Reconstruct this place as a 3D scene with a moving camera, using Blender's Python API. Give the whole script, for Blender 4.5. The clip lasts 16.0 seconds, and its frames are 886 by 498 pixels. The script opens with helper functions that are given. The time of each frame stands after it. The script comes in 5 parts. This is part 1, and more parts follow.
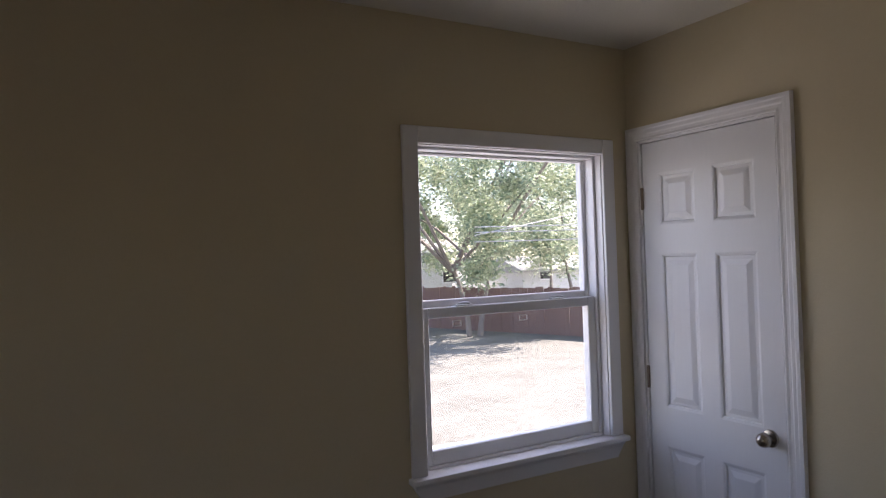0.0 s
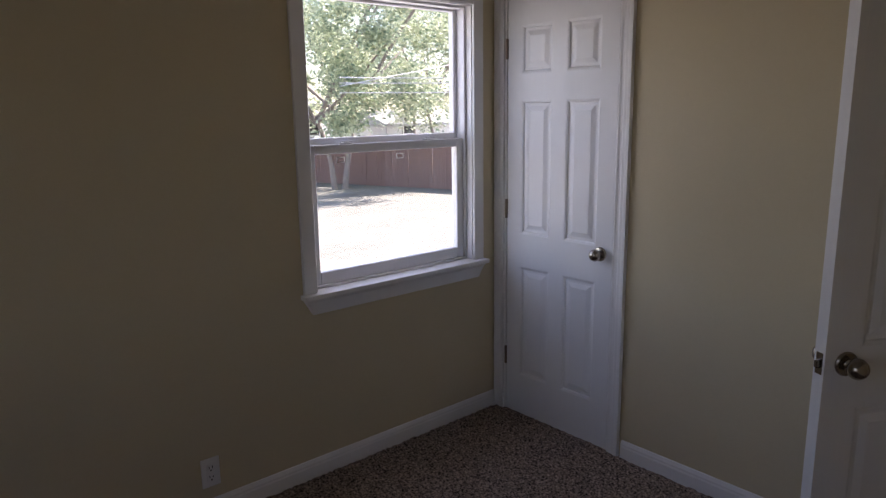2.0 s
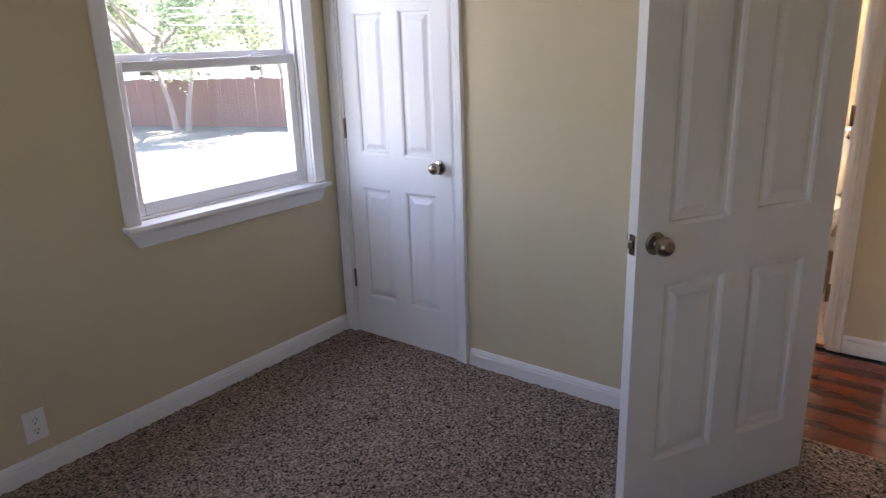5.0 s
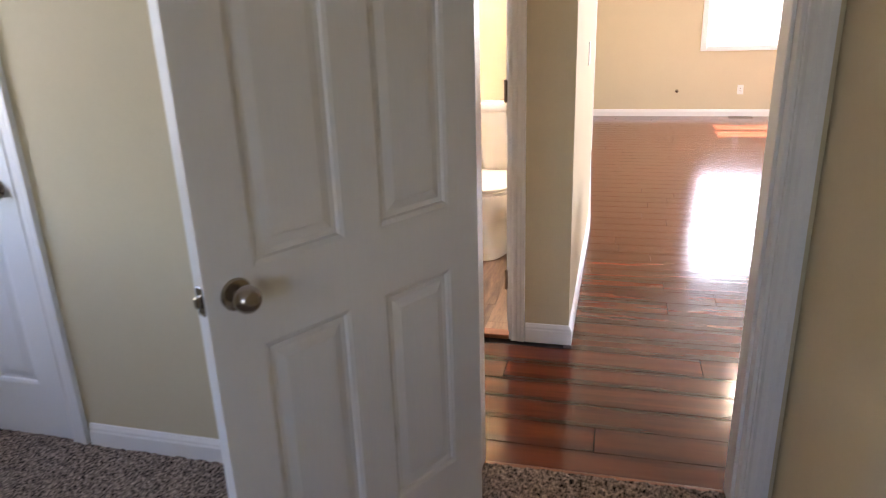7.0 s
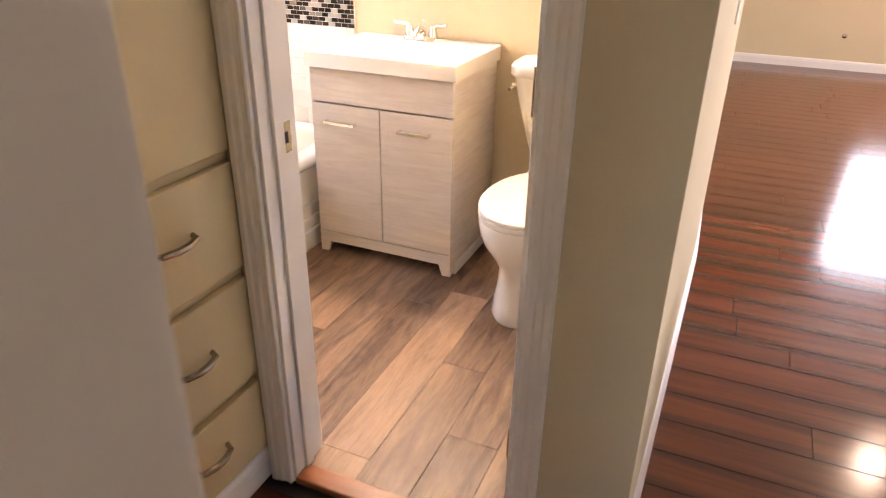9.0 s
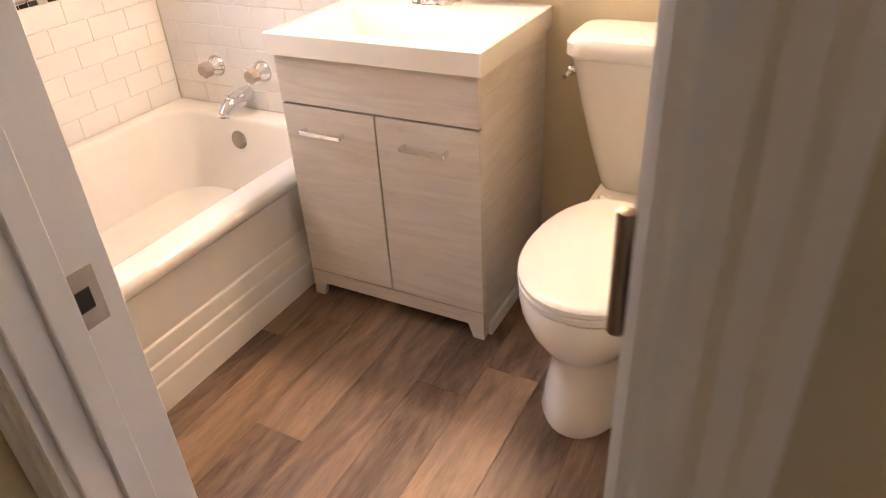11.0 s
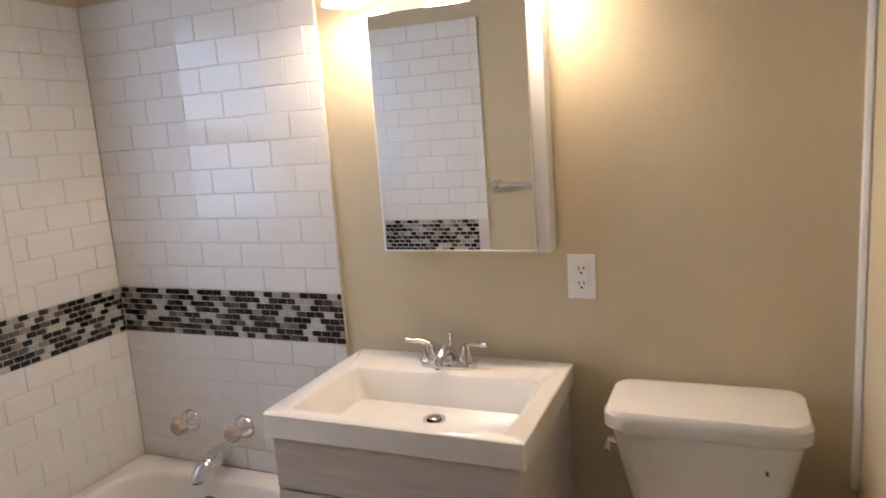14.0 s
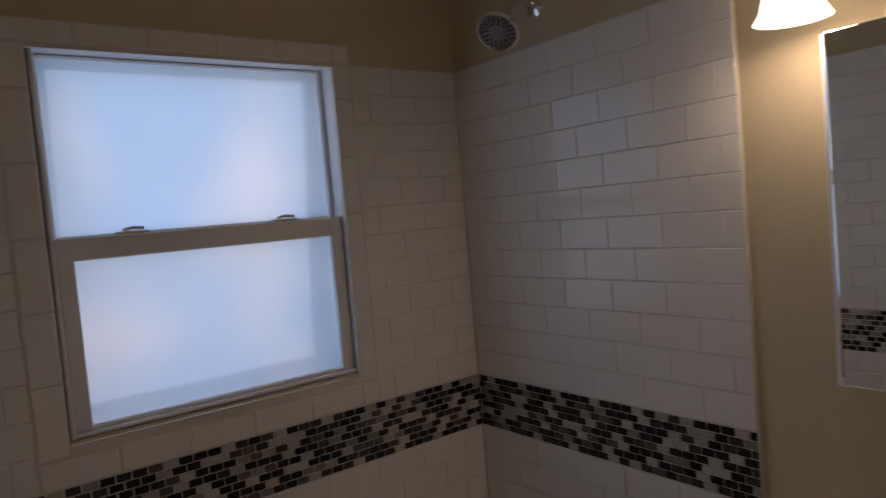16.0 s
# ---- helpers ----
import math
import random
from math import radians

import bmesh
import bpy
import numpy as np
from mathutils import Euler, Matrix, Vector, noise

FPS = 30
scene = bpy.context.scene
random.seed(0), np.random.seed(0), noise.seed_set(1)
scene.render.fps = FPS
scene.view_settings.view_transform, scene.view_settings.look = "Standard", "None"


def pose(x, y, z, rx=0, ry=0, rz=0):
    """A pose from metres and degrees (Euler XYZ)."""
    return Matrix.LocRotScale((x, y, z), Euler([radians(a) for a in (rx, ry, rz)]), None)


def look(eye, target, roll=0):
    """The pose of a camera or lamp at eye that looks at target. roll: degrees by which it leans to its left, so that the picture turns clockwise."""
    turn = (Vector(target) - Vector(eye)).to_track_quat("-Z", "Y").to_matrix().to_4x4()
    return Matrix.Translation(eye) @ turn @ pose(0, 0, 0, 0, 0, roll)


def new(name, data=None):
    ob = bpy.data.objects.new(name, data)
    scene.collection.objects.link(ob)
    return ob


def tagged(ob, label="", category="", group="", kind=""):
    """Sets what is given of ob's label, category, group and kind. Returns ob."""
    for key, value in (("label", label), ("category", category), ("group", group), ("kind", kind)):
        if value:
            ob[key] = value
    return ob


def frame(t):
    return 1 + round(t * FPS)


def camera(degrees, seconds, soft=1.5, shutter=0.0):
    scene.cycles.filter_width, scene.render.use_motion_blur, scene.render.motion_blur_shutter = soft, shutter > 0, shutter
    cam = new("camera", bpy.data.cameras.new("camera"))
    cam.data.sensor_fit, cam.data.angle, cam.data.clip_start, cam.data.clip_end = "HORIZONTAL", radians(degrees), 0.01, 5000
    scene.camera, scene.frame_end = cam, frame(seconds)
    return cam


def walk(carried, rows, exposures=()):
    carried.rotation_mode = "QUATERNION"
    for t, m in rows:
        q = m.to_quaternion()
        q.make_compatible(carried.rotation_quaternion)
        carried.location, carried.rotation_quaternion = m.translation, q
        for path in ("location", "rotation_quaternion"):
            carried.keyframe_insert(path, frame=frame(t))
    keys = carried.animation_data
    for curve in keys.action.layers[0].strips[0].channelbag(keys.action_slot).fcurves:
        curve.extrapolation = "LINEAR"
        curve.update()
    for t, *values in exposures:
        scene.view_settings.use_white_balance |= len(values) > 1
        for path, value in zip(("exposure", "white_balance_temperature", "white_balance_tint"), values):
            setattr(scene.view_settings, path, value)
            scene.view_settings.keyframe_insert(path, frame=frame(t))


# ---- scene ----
cam = camera(65.9, 16.0, soft=1.1, shutter=0.3)
PATH = [
    (0, (0.708, 1.024, 1.581), (1.705, 2.758, 1.608), -1.9),
    (0.5, (0.6, 0.873, 1.567), (1.62, 2.593, 1.523), -0.9),
    (1, (0.502, 0.84, 1.537), (1.62, 2.491, 1.385), 0.1),
    (1.5, (0.435, 0.872, 1.533), (1.677, 2.418, 1.28), -0.6),
    (2, (0.476, 0.819, 1.532), (1.764, 2.296, 1.132), -0.8),
    (2.5, (0.463, 0.848, 1.481), (1.788, 2.274, 1.024), -1.2),
    (3, (0.497, 0.832, 1.448), (1.857, 2.211, 0.949), -1.2),
    (5.5, (0.582, 0.763, 1.426), (2.203, 1.776, 0.839), -1.7),
    (6, (0.656, 0.767, 1.413), (2.406, 1.543, 0.835), -1.5),
    (6.5, (0.872, 0.746, 1.392), (2.694, 1.294, 0.776), -2.0),
    (7, (1.246, 0.705, 1.381), (3.072, 1.186, 0.723), -2.0),
    (7.5, (1.642, 0.74, 1.378), (3.46, 1.167, 0.663), -1.4),
    (8, (2.077, 0.729, 1.344), (3.883, 1.101, 0.57), -0.3),
    (8.5, (2.533, 0.722, 1.312), (4.238, 1.364, 0.487), -2.2),
    (9, (2.87, 0.823, 1.36), (4.513, 1.531, 0.466), 0.9),
    (9.2, (3.003, 0.838, 1.329), (4.634, 1.59, 0.448), 0.3),
    (11.3, (3.75, 1.191, 1.306), (5.216, 1.996, 0.208), -3.3),
    (11.5, (3.77, 1.268, 1.29), (5.31, 1.923, 0.194), -2.9),
    (12, (3.804, 1.347, 1.318), (5.443, 1.819, 0.273), -1.8),
    (12.5, (3.819, 1.365, 1.347), (5.548, 1.854, 0.471), -0.7),
    (13, (3.828, 1.358, 1.376), (5.621, 1.918, 0.689), -1.6),
    (13.5, (3.823, 1.38, 1.43), (5.658, 1.994, 0.922), -1.9),
    (14, (3.882, 1.367, 1.489), (5.693, 2.143, 1.146), -4.0),
    (14.5, (3.952, 1.407, 1.501), (5.684, 2.386, 1.295), -4.2),
    (15, (4.024, 1.533, 1.52), (5.727, 2.569, 1.362), -5.0),
    (15.5, (4.154, 1.623, 1.543), (5.637, 2.955, 1.385), -4.5),
    (16, (4.245, 1.696, 1.542), (5.453, 3.286, 1.432), -4.9),
]
EXPOSURE = [(0.0, 1.95, 6600, 34), (1.5, 1.95, 6650, 34), (2.0, 2.15, 6650, 34), (3.0, 2.75, 6650, 33), (5.5, 3.6, 6550, 30),
            (7.0, 3.75, 6550, 28), (8.0, 3.6, 6600, 29), (9.0, 3.45, 7000, 32), (11.5, 2.65, 7000, 32), (12.5, 2.3, 6400, 27),
            (13.5, 1.65, 6050, 24), (14.0, 1.4, 5950, 23), (14.5, 1.05, 5950, 23), (15.0, 0.45, 6000, 24), (15.5, -0.25, 6150, 25),
            (16.0, -0.85, 6250, 27)]
walk(cam, [(t, look(eye, target, roll)) for t, eye, target, roll in PATH], EXPOSURE)

# ---- world, sun, lamps ----
world = bpy.data.worlds.new("sky")
scene.world = world
world.use_nodes = True
wn = world.node_tree.nodes
sky = wn.new("ShaderNodeTexSky")
sky.sky_type = "NISHITA"
sky.sun_disc = False
sky.sun_elevation, sky.sun_rotation = radians(51.5), radians(90)
wn["Background"].inputs["Strength"].default_value = 0.15
world.node_tree.links.new(sky.outputs["Color"], wn["Background"].inputs["Color"])
sun = new("sun", bpy.data.lights.new("sun", "SUN"))
sun.data.energy, sun.data.angle, sun.data.color = 5.0, radians(0.5), (1.0, 0.95, 0.86)
sun.matrix_world = look((40, -1, 50), (40 - math.cos(radians(51.5)), -1, 50 - math.sin(radians(51.5))))


def window_light(name, where, aim, w, h, power):
    lamp = new(name, bpy.data.lights.new(name, "AREA"))
    lamp.data.shape, lamp.data.size, lamp.data.size_y = "RECTANGLE", w, h
    lamp.data.energy, lamp.data.color = power, (0.92, 0.96, 1.0)
    lamp.matrix_world = look(where, aim)
    return lamp


def bulb_light(name, where, power, colour, radius=0.03):
    lamp = new(name, bpy.data.lights.new(name, "POINT"))
    lamp.data.energy, lamp.data.color, lamp.data.shadow_soft_size = power, colour, radius
    lamp.location = where
    return lamp


window_light("bedroom_window_light", (2.29, 3.345, 1.42), (2.30, 1.0, 1.2), 0.86, 1.15, 0.55)
window_light("bath_window_light", (4.81, 3.47, 1.54), (4.81, 1.5, 1.3), 0.62, 0.78, 1.6)
for wy in (-0.74, -1.69):
    window_light("living_window_light", (10.735, wy, 1.47), (6.0, wy, 1.1), 0.80, 1.12, 5)
# added fill lamp for the cool light from the south; no window seen there
window_light("living_south_fill_light", (6.2, -4.42, 1.45), (6.2, 0.0, 1.2), 1.7, 1.2, 18)
# added fill lamp at an invented west window; brightens door and east wall
window_light("bedroom_west_fill_light", (-1.28, 1.45, 1.45), (2.0, 1.3, 1.2), 0.9, 1.1, 0.3)
WARM = (1.0, 0.80, 0.56)
for by in (2.25, 2.02, 1.79):
    bulb_light("sconce_bulb_light", (5.44, by, 1.83), 2.0, WARM)
bulb_light("ceiling_bulb_light", (7.7, -0.6, 2.30), 2.2, (1.0, 0.82, 0.6), 0.06)

# ---- materials ----


def mat(name, colour, rough=0.5, metal=0.0, vary=0.06, scale=4.0, grain=0.03, grain_scale=160.0, bump=0.0, bump_scale=200.0,
        spec=0.5, coat=0.0, rand=0.0, stretch=None):
    """A procedural surface: base colour with large and small variation, bump, and per-piece variation."""
    m = bpy.data.materials.new(name)
    m.use_nodes = True
    nt = m.node_tree
    n, l = nt.nodes, nt.links
    b = n["Principled BSDF"]
    b.inputs["Metallic"].default_value = metal
    b.inputs["Specular IOR Level"].default_value = spec
    b.inputs["Coat Weight"].default_value = coat
    b.inputs["Coat Roughness"].default_value = 0.08
    tc = n.new("ShaderNodeTexCoord")
    src = tc.outputs["Object"]
    if stretch:
        mp = n.new("ShaderNodeMapping")
        mp.inputs["Scale"].default_value = stretch
        l.new(src, mp.inputs["Vector"])
        src = mp.outputs["Vector"]

    def noise_tex(sc, detail):
        t = n.new("ShaderNodeTexNoise")
        t.inputs["Scale"].default_value = sc
        t.inputs["Detail"].default_value = detail
        l.new(src, t.inputs["Vector"])
        return t.outputs["Fac"]

    def maths(op, a, c):
        q = n.new("ShaderNodeMath")
        q.operation = op
        for k, v in ((0, a), (1, c)):
            if isinstance(v, (int, float)):
                q.inputs[k].default_value = v
            else:
                l.new(v, q.inputs[k])
        return q.outputs[0]

    big, small = noise_tex(scale, 3), noise_tex(grain_scale, 2)
    v = maths("ADD", maths("MULTIPLY", maths("SUBTRACT", big, 0.5), vary * 3), maths("MULTIPLY", maths("SUBTRACT", small, 0.5), grain * 3))
    if rand:
        oi = n.new("ShaderNodeObjectInfo")
        v = maths("ADD", v, maths("MULTIPLY", maths("SUBTRACT", oi.outputs["Random"], 0.5), rand * 2))
    v = maths("ADD", v, 1.0)
    mix = n.new("ShaderNodeVectorMath")
    mix.operation = "SCALE"
    mix.inputs[0].default_value = colour
    l.new(v, mix.inputs["Scale"])
    l.new(mix.outputs[0], b.inputs["Base Color"])
    l.new(maths("ADD", maths("MULTIPLY", maths("SUBTRACT", big, 0.5), 0.15 * rough), rough), b.inputs["Roughness"])
    if bump:
        bp = n.new("ShaderNodeBump")
        bp.inputs["Strength"].default_value = bump
        bp.inputs["Distance"].default_value = 0.003
        l.new(noise_tex(bump_scale, 3), bp.inputs["Height"])
        l.new(bp.outputs["Normal"], b.inputs["Normal"])
    return m


def wood_mat(name, dark, light, rough, stretch, knots=3.0, coat=0.0, rand=0.25, contrast=1.0, spec=0.5, bump=0.05, dark_edge=0.0):
    """Boards: streaks drawn out along the grain, with a tone of its own for each piece."""
    m = bpy.data.materials.new(name)
    m.use_nodes = True
    nt = m.node_tree
    n, l = nt.nodes, nt.links
    b = n["Principled BSDF"]
    b.inputs["Roughness"].default_value = rough
    b.inputs["Coat Weight"].default_value = coat
    b.inputs["Coat Roughness"].default_value = 0.06
    b.inputs["Specular IOR Level"].default_value = spec
    tc, oi = n.new("ShaderNodeTexCoord"), n.new("ShaderNodeObjectInfo")
    mp = n.new("ShaderNodeMapping")
    mp.inputs["Scale"].default_value = stretch
    add = n.new("ShaderNodeVectorMath")
    add.operation = "ADD"
    sc = n.new("ShaderNodeVectorMath")
    sc.operation = "SCALE"
    sc.inputs[0].default_value = (37.0, 23.0, 11.0)
    l.new(oi.outputs["Random"], sc.inputs["Scale"])
    l.new(tc.outputs["Object"], mp.inputs["Vector"])
    l.new(mp.outputs["Vector"], add.inputs[0])
    l.new(sc.outputs[0], add.inputs[1])
    a = n.new("ShaderNodeTexNoise")
    a.inputs["Scale"].default_value, a.inputs["Detail"].default_value, a.inputs["Distortion"].default_value = knots, 6, 1.2
    f = n.new("ShaderNodeTexNoise")
    f.inputs["Scale"].default_value, f.inputs["Detail"].default_value = knots * 9, 4
    l.new(add.outputs[0], a.inputs["Vector"])
    l.new(add.outputs[0], f.inputs["Vector"])
    s1 = n.new("ShaderNodeMath")
    s1.operation = "MULTIPLY_ADD"
    l.new(f.outputs["Fac"], s1.inputs[0])
    s1.inputs[1].default_value = 0.35
    l.new(a.outputs["Fac"], s1.inputs[2])
    s2 = n.new("ShaderNodeMath")
    s2.operation = "MULTIPLY_ADD"
    l.new(oi.outputs["Random"], s2.inputs[0])
    s2.inputs[1].default_value = rand
    l.new(s1.outputs[0], s2.inputs[2])
    mr = n.new("ShaderNodeMapRange")
    mid = 0.5 + 0.175 + rand / 2
    mr.inputs["From Min"].default_value, mr.inputs["From Max"].default_value = mid - 0.27 / contrast, mid + 0.27 / contrast
    l.new(s2.outputs[0], mr.inputs["Value"])
    mx = n.new("ShaderNodeMix")
    mx.data_type = "RGBA"
    mx.inputs["A"].default_value, mx.inputs["B"].default_value = (*dark, 1), (*light, 1)
    l.new(mr.outputs[0], mx.inputs["Factor"])
    if dark_edge:
        # hand-scraped boards: the print darkens towards both long edges
        xyz = n.new("ShaderNodeSeparateXYZ")
        l.new(tc.outputs["Object"], xyz.inputs[0])
        pp = n.new("ShaderNodeMath")
        pp.operation = "PINGPONG"
        l.new(xyz.outputs["X"], pp.inputs[0])
        pp.inputs[1].default_value = dark_edge / 2
        wob = n.new("ShaderNodeMath")
        wob.operation = "MULTIPLY_ADD"
        l.new(a.outputs["Fac"], wob.inputs[0])
        wob.inputs[1].default_value = 0.06
        l.new(pp.outputs[0], wob.inputs[2])
        er = n.new("ShaderNodeMapRange")
        er.inputs["From Min"].default_value, er.inputs["From Max"].default_value = 0.03, 0.075
        er.inputs["To Min"].default_value, er.inputs["To Max"].default_value = 0.48, 1.0
        l.new(wob.outputs[0], er.inputs["Value"])
        vm = n.new("ShaderNodeVectorMath")
        vm.operation = "SCALE"
        l.new(mx.outputs["Result"], vm.inputs[0])
        l.new(er.outputs[0], vm.inputs["Scale"])
        l.new(vm.outputs[0], b.inputs["Base Color"])
    else:
        l.new(mx.outputs["Result"], b.inputs["Base Color"])
    bp = n.new("ShaderNodeBump")
    bp.inputs["Strength"].default_value, bp.inputs["Distance"].default_value = bump, 0.002
    l.new(f.outputs["Fac"], bp.inputs["Height"])
    l.new(bp.outputs["Normal"], b.inputs["Normal"])
    return m


def ramp_mat(name, stops, rough, source="OBJECT", metal=0.0, spec=0.5):
    """Pieces in a handful of colours, each piece one of them."""
    m = bpy.data.materials.new(name)
    m.use_nodes = True
    nt = m.node_tree
    n, l = nt.nodes, nt.links
    b = n["Principled BSDF"]
    b.inputs["Roughness"].default_value, b.inputs["Metallic"].default_value = rough, metal
    b.inputs["Specular IOR Level"].default_value = spec
    cr = n.new("ShaderNodeValToRGB")
    cr.color_ramp.interpolation = "CONSTANT"
    while len(cr.color_ramp.elements) < len(stops):
        cr.color_ramp.elements.new(0.5)
    for e, (p, c) in zip(cr.color_ramp.elements, stops):
        e.position, e.color = p, (*c, 1)
    if source == "OBJECT":
        l.new(n.new("ShaderNodeObjectInfo").outputs["Random"], cr.inputs[0])
    else:
        l.new(n.new("ShaderNodeNewGeometry").outputs["Random Per Island"], cr.inputs[0])
    l.new(cr.outputs[0], b.inputs["Base Color"])
    return m


def leaf_mat(name, stops, rough, source, spec):
    """Thin leaves: part of the light goes through."""
    m = ramp_mat(name, stops, rough, source, spec=spec)
    n, l = m.node_tree.nodes, m.node_tree.links
    tr, mix = n.new("ShaderNodeBsdfTranslucent"), n.new("ShaderNodeMixShader")
    l.new(n["Color Ramp"].outputs[0], tr.inputs["Color"])
    mix.inputs[0].default_value = 0.45
    l.new(n["Principled BSDF"].outputs[0], mix.inputs[1])
    l.new(tr.outputs[0], mix.inputs[2])
    l.new(mix.outputs[0], n["Material Output"].inputs["Surface"])
    return m


def glass_mat(name, frosted=False):
    m = bpy.data.materials.new(name)
    m.use_nodes = True
    n, l = m.node_tree.nodes, m.node_tree.links
    out = n["Material Output"]
    mix = n.new("ShaderNodeMixShader")
    gl = n.new("ShaderNodeBsdfGlossy")
    gl.inputs["Roughness"].default_value = 0.25 if frosted else 0.02
    if frosted:
        tr = n.new("ShaderNodeBsdfTranslucent")
        # the sky behind the pane is put into its tint: blue patches and milky ones
        cloud, ramp = n.new("ShaderNodeTexNoise"), n.new("ShaderNodeValToRGB")
        cloud.inputs["Scale"].default_value, cloud.inputs["Detail"].default_value = 2.6, 1
        ramp.color_ramp.elements[0].position, ramp.color_ramp.elements[1].position = 0.36, 0.66
        ramp.color_ramp.elements[0].color, ramp.color_ramp.elements[1].color = (0.76, 0.89, 1.0, 1), (0.98, 0.99, 1.0, 1)
        l.new(n.new("ShaderNodeTexCoord").outputs["Object"], cloud.inputs["Vector"])
        l.new(cloud.outputs["Fac"], ramp.inputs[0])
        l.new(ramp.outputs[0], tr.inputs["Color"])
        t2 = n.new("ShaderNodeBsdfRefraction")
        t2.inputs["Roughness"].default_value, t2.inputs["IOR"].default_value = 0.55, 1.05
        l.new(ramp.outputs[0], t2.inputs["Color"])
        mm = n.new("ShaderNodeMixShader")
        mm.inputs[0].default_value = 0.45
        l.new(tr.outputs[0], mm.inputs[1])
        l.new(t2.outputs[0], mm.inputs[2])
        first = mm
    else:
        first = n.new("ShaderNodeBsdfTransparent")
        first.inputs["Color"].default_value = (0.96, 0.98, 0.97, 1)
    mix.inputs[0].default_value = 0.05
    l.new(first.outputs[0], mix.inputs[1])
    l.new(gl.outputs[0], mix.inputs[2])
    l.new(mix.outputs[0], out.inputs["Surface"])
    return m


def glow_mat(name, colour, strength):
    m = bpy.data.materials.new(name)
    m.use_nodes = True
    b = m.node_tree.nodes["Principled BSDF"]
    b.inputs["Base Color"].default_value = (0.9, 0.88, 0.82, 1)
    b.inputs["Roughness"].default_value = 0.3
    b.inputs["Emission Color"].default_value = (*colour, 1)
    b.inputs["Emission Strength"].default_value = strength
    return m


M_WALL = mat("cream_paint", (0.60, 0.515, 0.345), 0.75, vary=0.02, grain=0.012, grain_scale=60, bump=0.25, bump_scale=140, spec=0.3)
M_CEIL = mat("ceiling_paint", (0.72, 0.68, 0.58), 0.85, vary=0.02, bump=0.3, bump_scale=90, spec=0.2)
M_WHITE = mat("white_trim_paint", (0.78, 0.77, 0.75), 0.38, vary=0.02, grain=0.01, bump=0.06, bump_scale=60)
M_DOOR = mat("white_door_paint", (0.76, 0.76, 0.75), 0.42, vary=0.015, grain=0.012, grain_scale=90, bump=0.12, bump_scale=120, stretch=(1, 1, 0.12))
M_VINYL = mat("white_vinyl", (0.80, 0.80, 0.80), 0.32, vary=0.01, grain=0.005)
M_CARPET = mat("beige_carpet", (0.215, 0.168, 0.136), 1.0, vary=0.06, scale=5, grain=1.6, grain_scale=108, bump=1.0, bump_scale=120, spec=0.05)
M_PLANK = wood_mat("red_laminate", (0.055, 0.011, 0.005), (0.20, 0.045, 0.017), 0.14, (12, 0.8, 6), 1.2, 0.0, 0.16, 0.6, 0.5, 0.03, 0.142)
M_SUB = mat("dark_joint", (0.02, 0.012, 0.010), 0.8)
M_VPLANK = wood_mat("weathered_vinyl_plank", (0.060, 0.034, 0.023), (0.34, 0.225, 0.145), 0.42, (1.6, 10, 6), 1.7, 0.0, 0.42, 0.85, 0.4, 0.12)
M_TILE = mat("white_glazed_tile", (0.80, 0.78, 0.74), 0.03, vary=0.012, grain=0.0, bump=0.07, bump_scale=12, rand=0.015)
M_GROUT = mat("pale_grout", (0.68, 0.64, 0.58), 0.9, vary=0.05, bump=0.3)
M_MOSAIC_DARK = ramp_mat("dark_glass_mosaic", [(0, (0.008, 0.007, 0.006)), (0.5, (0.018, 0.014, 0.011)), (0.72, (0.05, 0.042, 0.034)), (0.88, (0.10, 0.09, 0.075))], 0.10)
M_MOSAIC_PALE = ramp_mat("pale_stone_mosaic", [(0, (0.50, 0.48, 0.43)), (0.4, (0.40, 0.38, 0.33)), (0.75, (0.24, 0.23, 0.19))], 0.16)
M_PORC = mat("white_porcelain", (0.80, 0.78, 0.73), 0.07, vary=0.006, grain=0.0, coat=0.3)
M_TUB = mat("white_tub_enamel", (0.80, 0.77, 0.71), 0.10, vary=0.01, grain=0.0, coat=0.3)
M_LID = mat("white_plastic_seat", (0.80, 0.79, 0.75), 0.2, vary=0.006, grain=0.0)
M_VANITY = wood_mat("pale_grey_laminate", (0.50, 0.45, 0.40), (0.70, 0.645, 0.58), 0.45, (3, 2.2, 26), 1.5, 0.0, 0.06, 0.7, 0.4, 0.04)
M_SINK = mat("cultured_marble", (0.82, 0.80, 0.75), 0.14, vary=0.008, grain=0.0, coat=0.2)
M_CHROME = mat("chrome", (0.80, 0.80, 0.80), 0.06, 1.0, vary=0.0, grain=0.0)
M_NICKEL = mat("satin_nickel", (0.36, 0.32, 0.275), 0.24, 1.0, vary=0.02, grain=0.02)
M_BRONZE = mat("aged_bronze", (0.22, 0.17, 0.13), 0.35, 1.0, vary=0.04)
M_IRON = mat("black_cast_iron", (0.014, 0.015, 0.018), 0.45, 0.1, vary=0.1, bump=0.3, bump_scale=120)
M_PLATE = mat("white_plastic_plate", (0.80, 0.79, 0.76), 0.35, vary=0.0, grain=0.0)
M_DARK = mat("dark_slot", (0.03, 0.027, 0.025), 0.7, vary=0.0)
M_MIRROR = mat("mirror_glass", (0.90, 0.91, 0.90), 0.01, 1.0, vary=0.0, grain=0.0)
M_GLASS, M_FROST = glass_mat("clear_glass"), glass_mat("frosted_glass", True)
M_BOWL = glow_mat("lit_ceiling_bowl", (1.0, 0.80, 0.55), 0.9)
M_SHADE = glow_mat("lit_glass_shade", (1.0, 0.80, 0.52), 4.0)
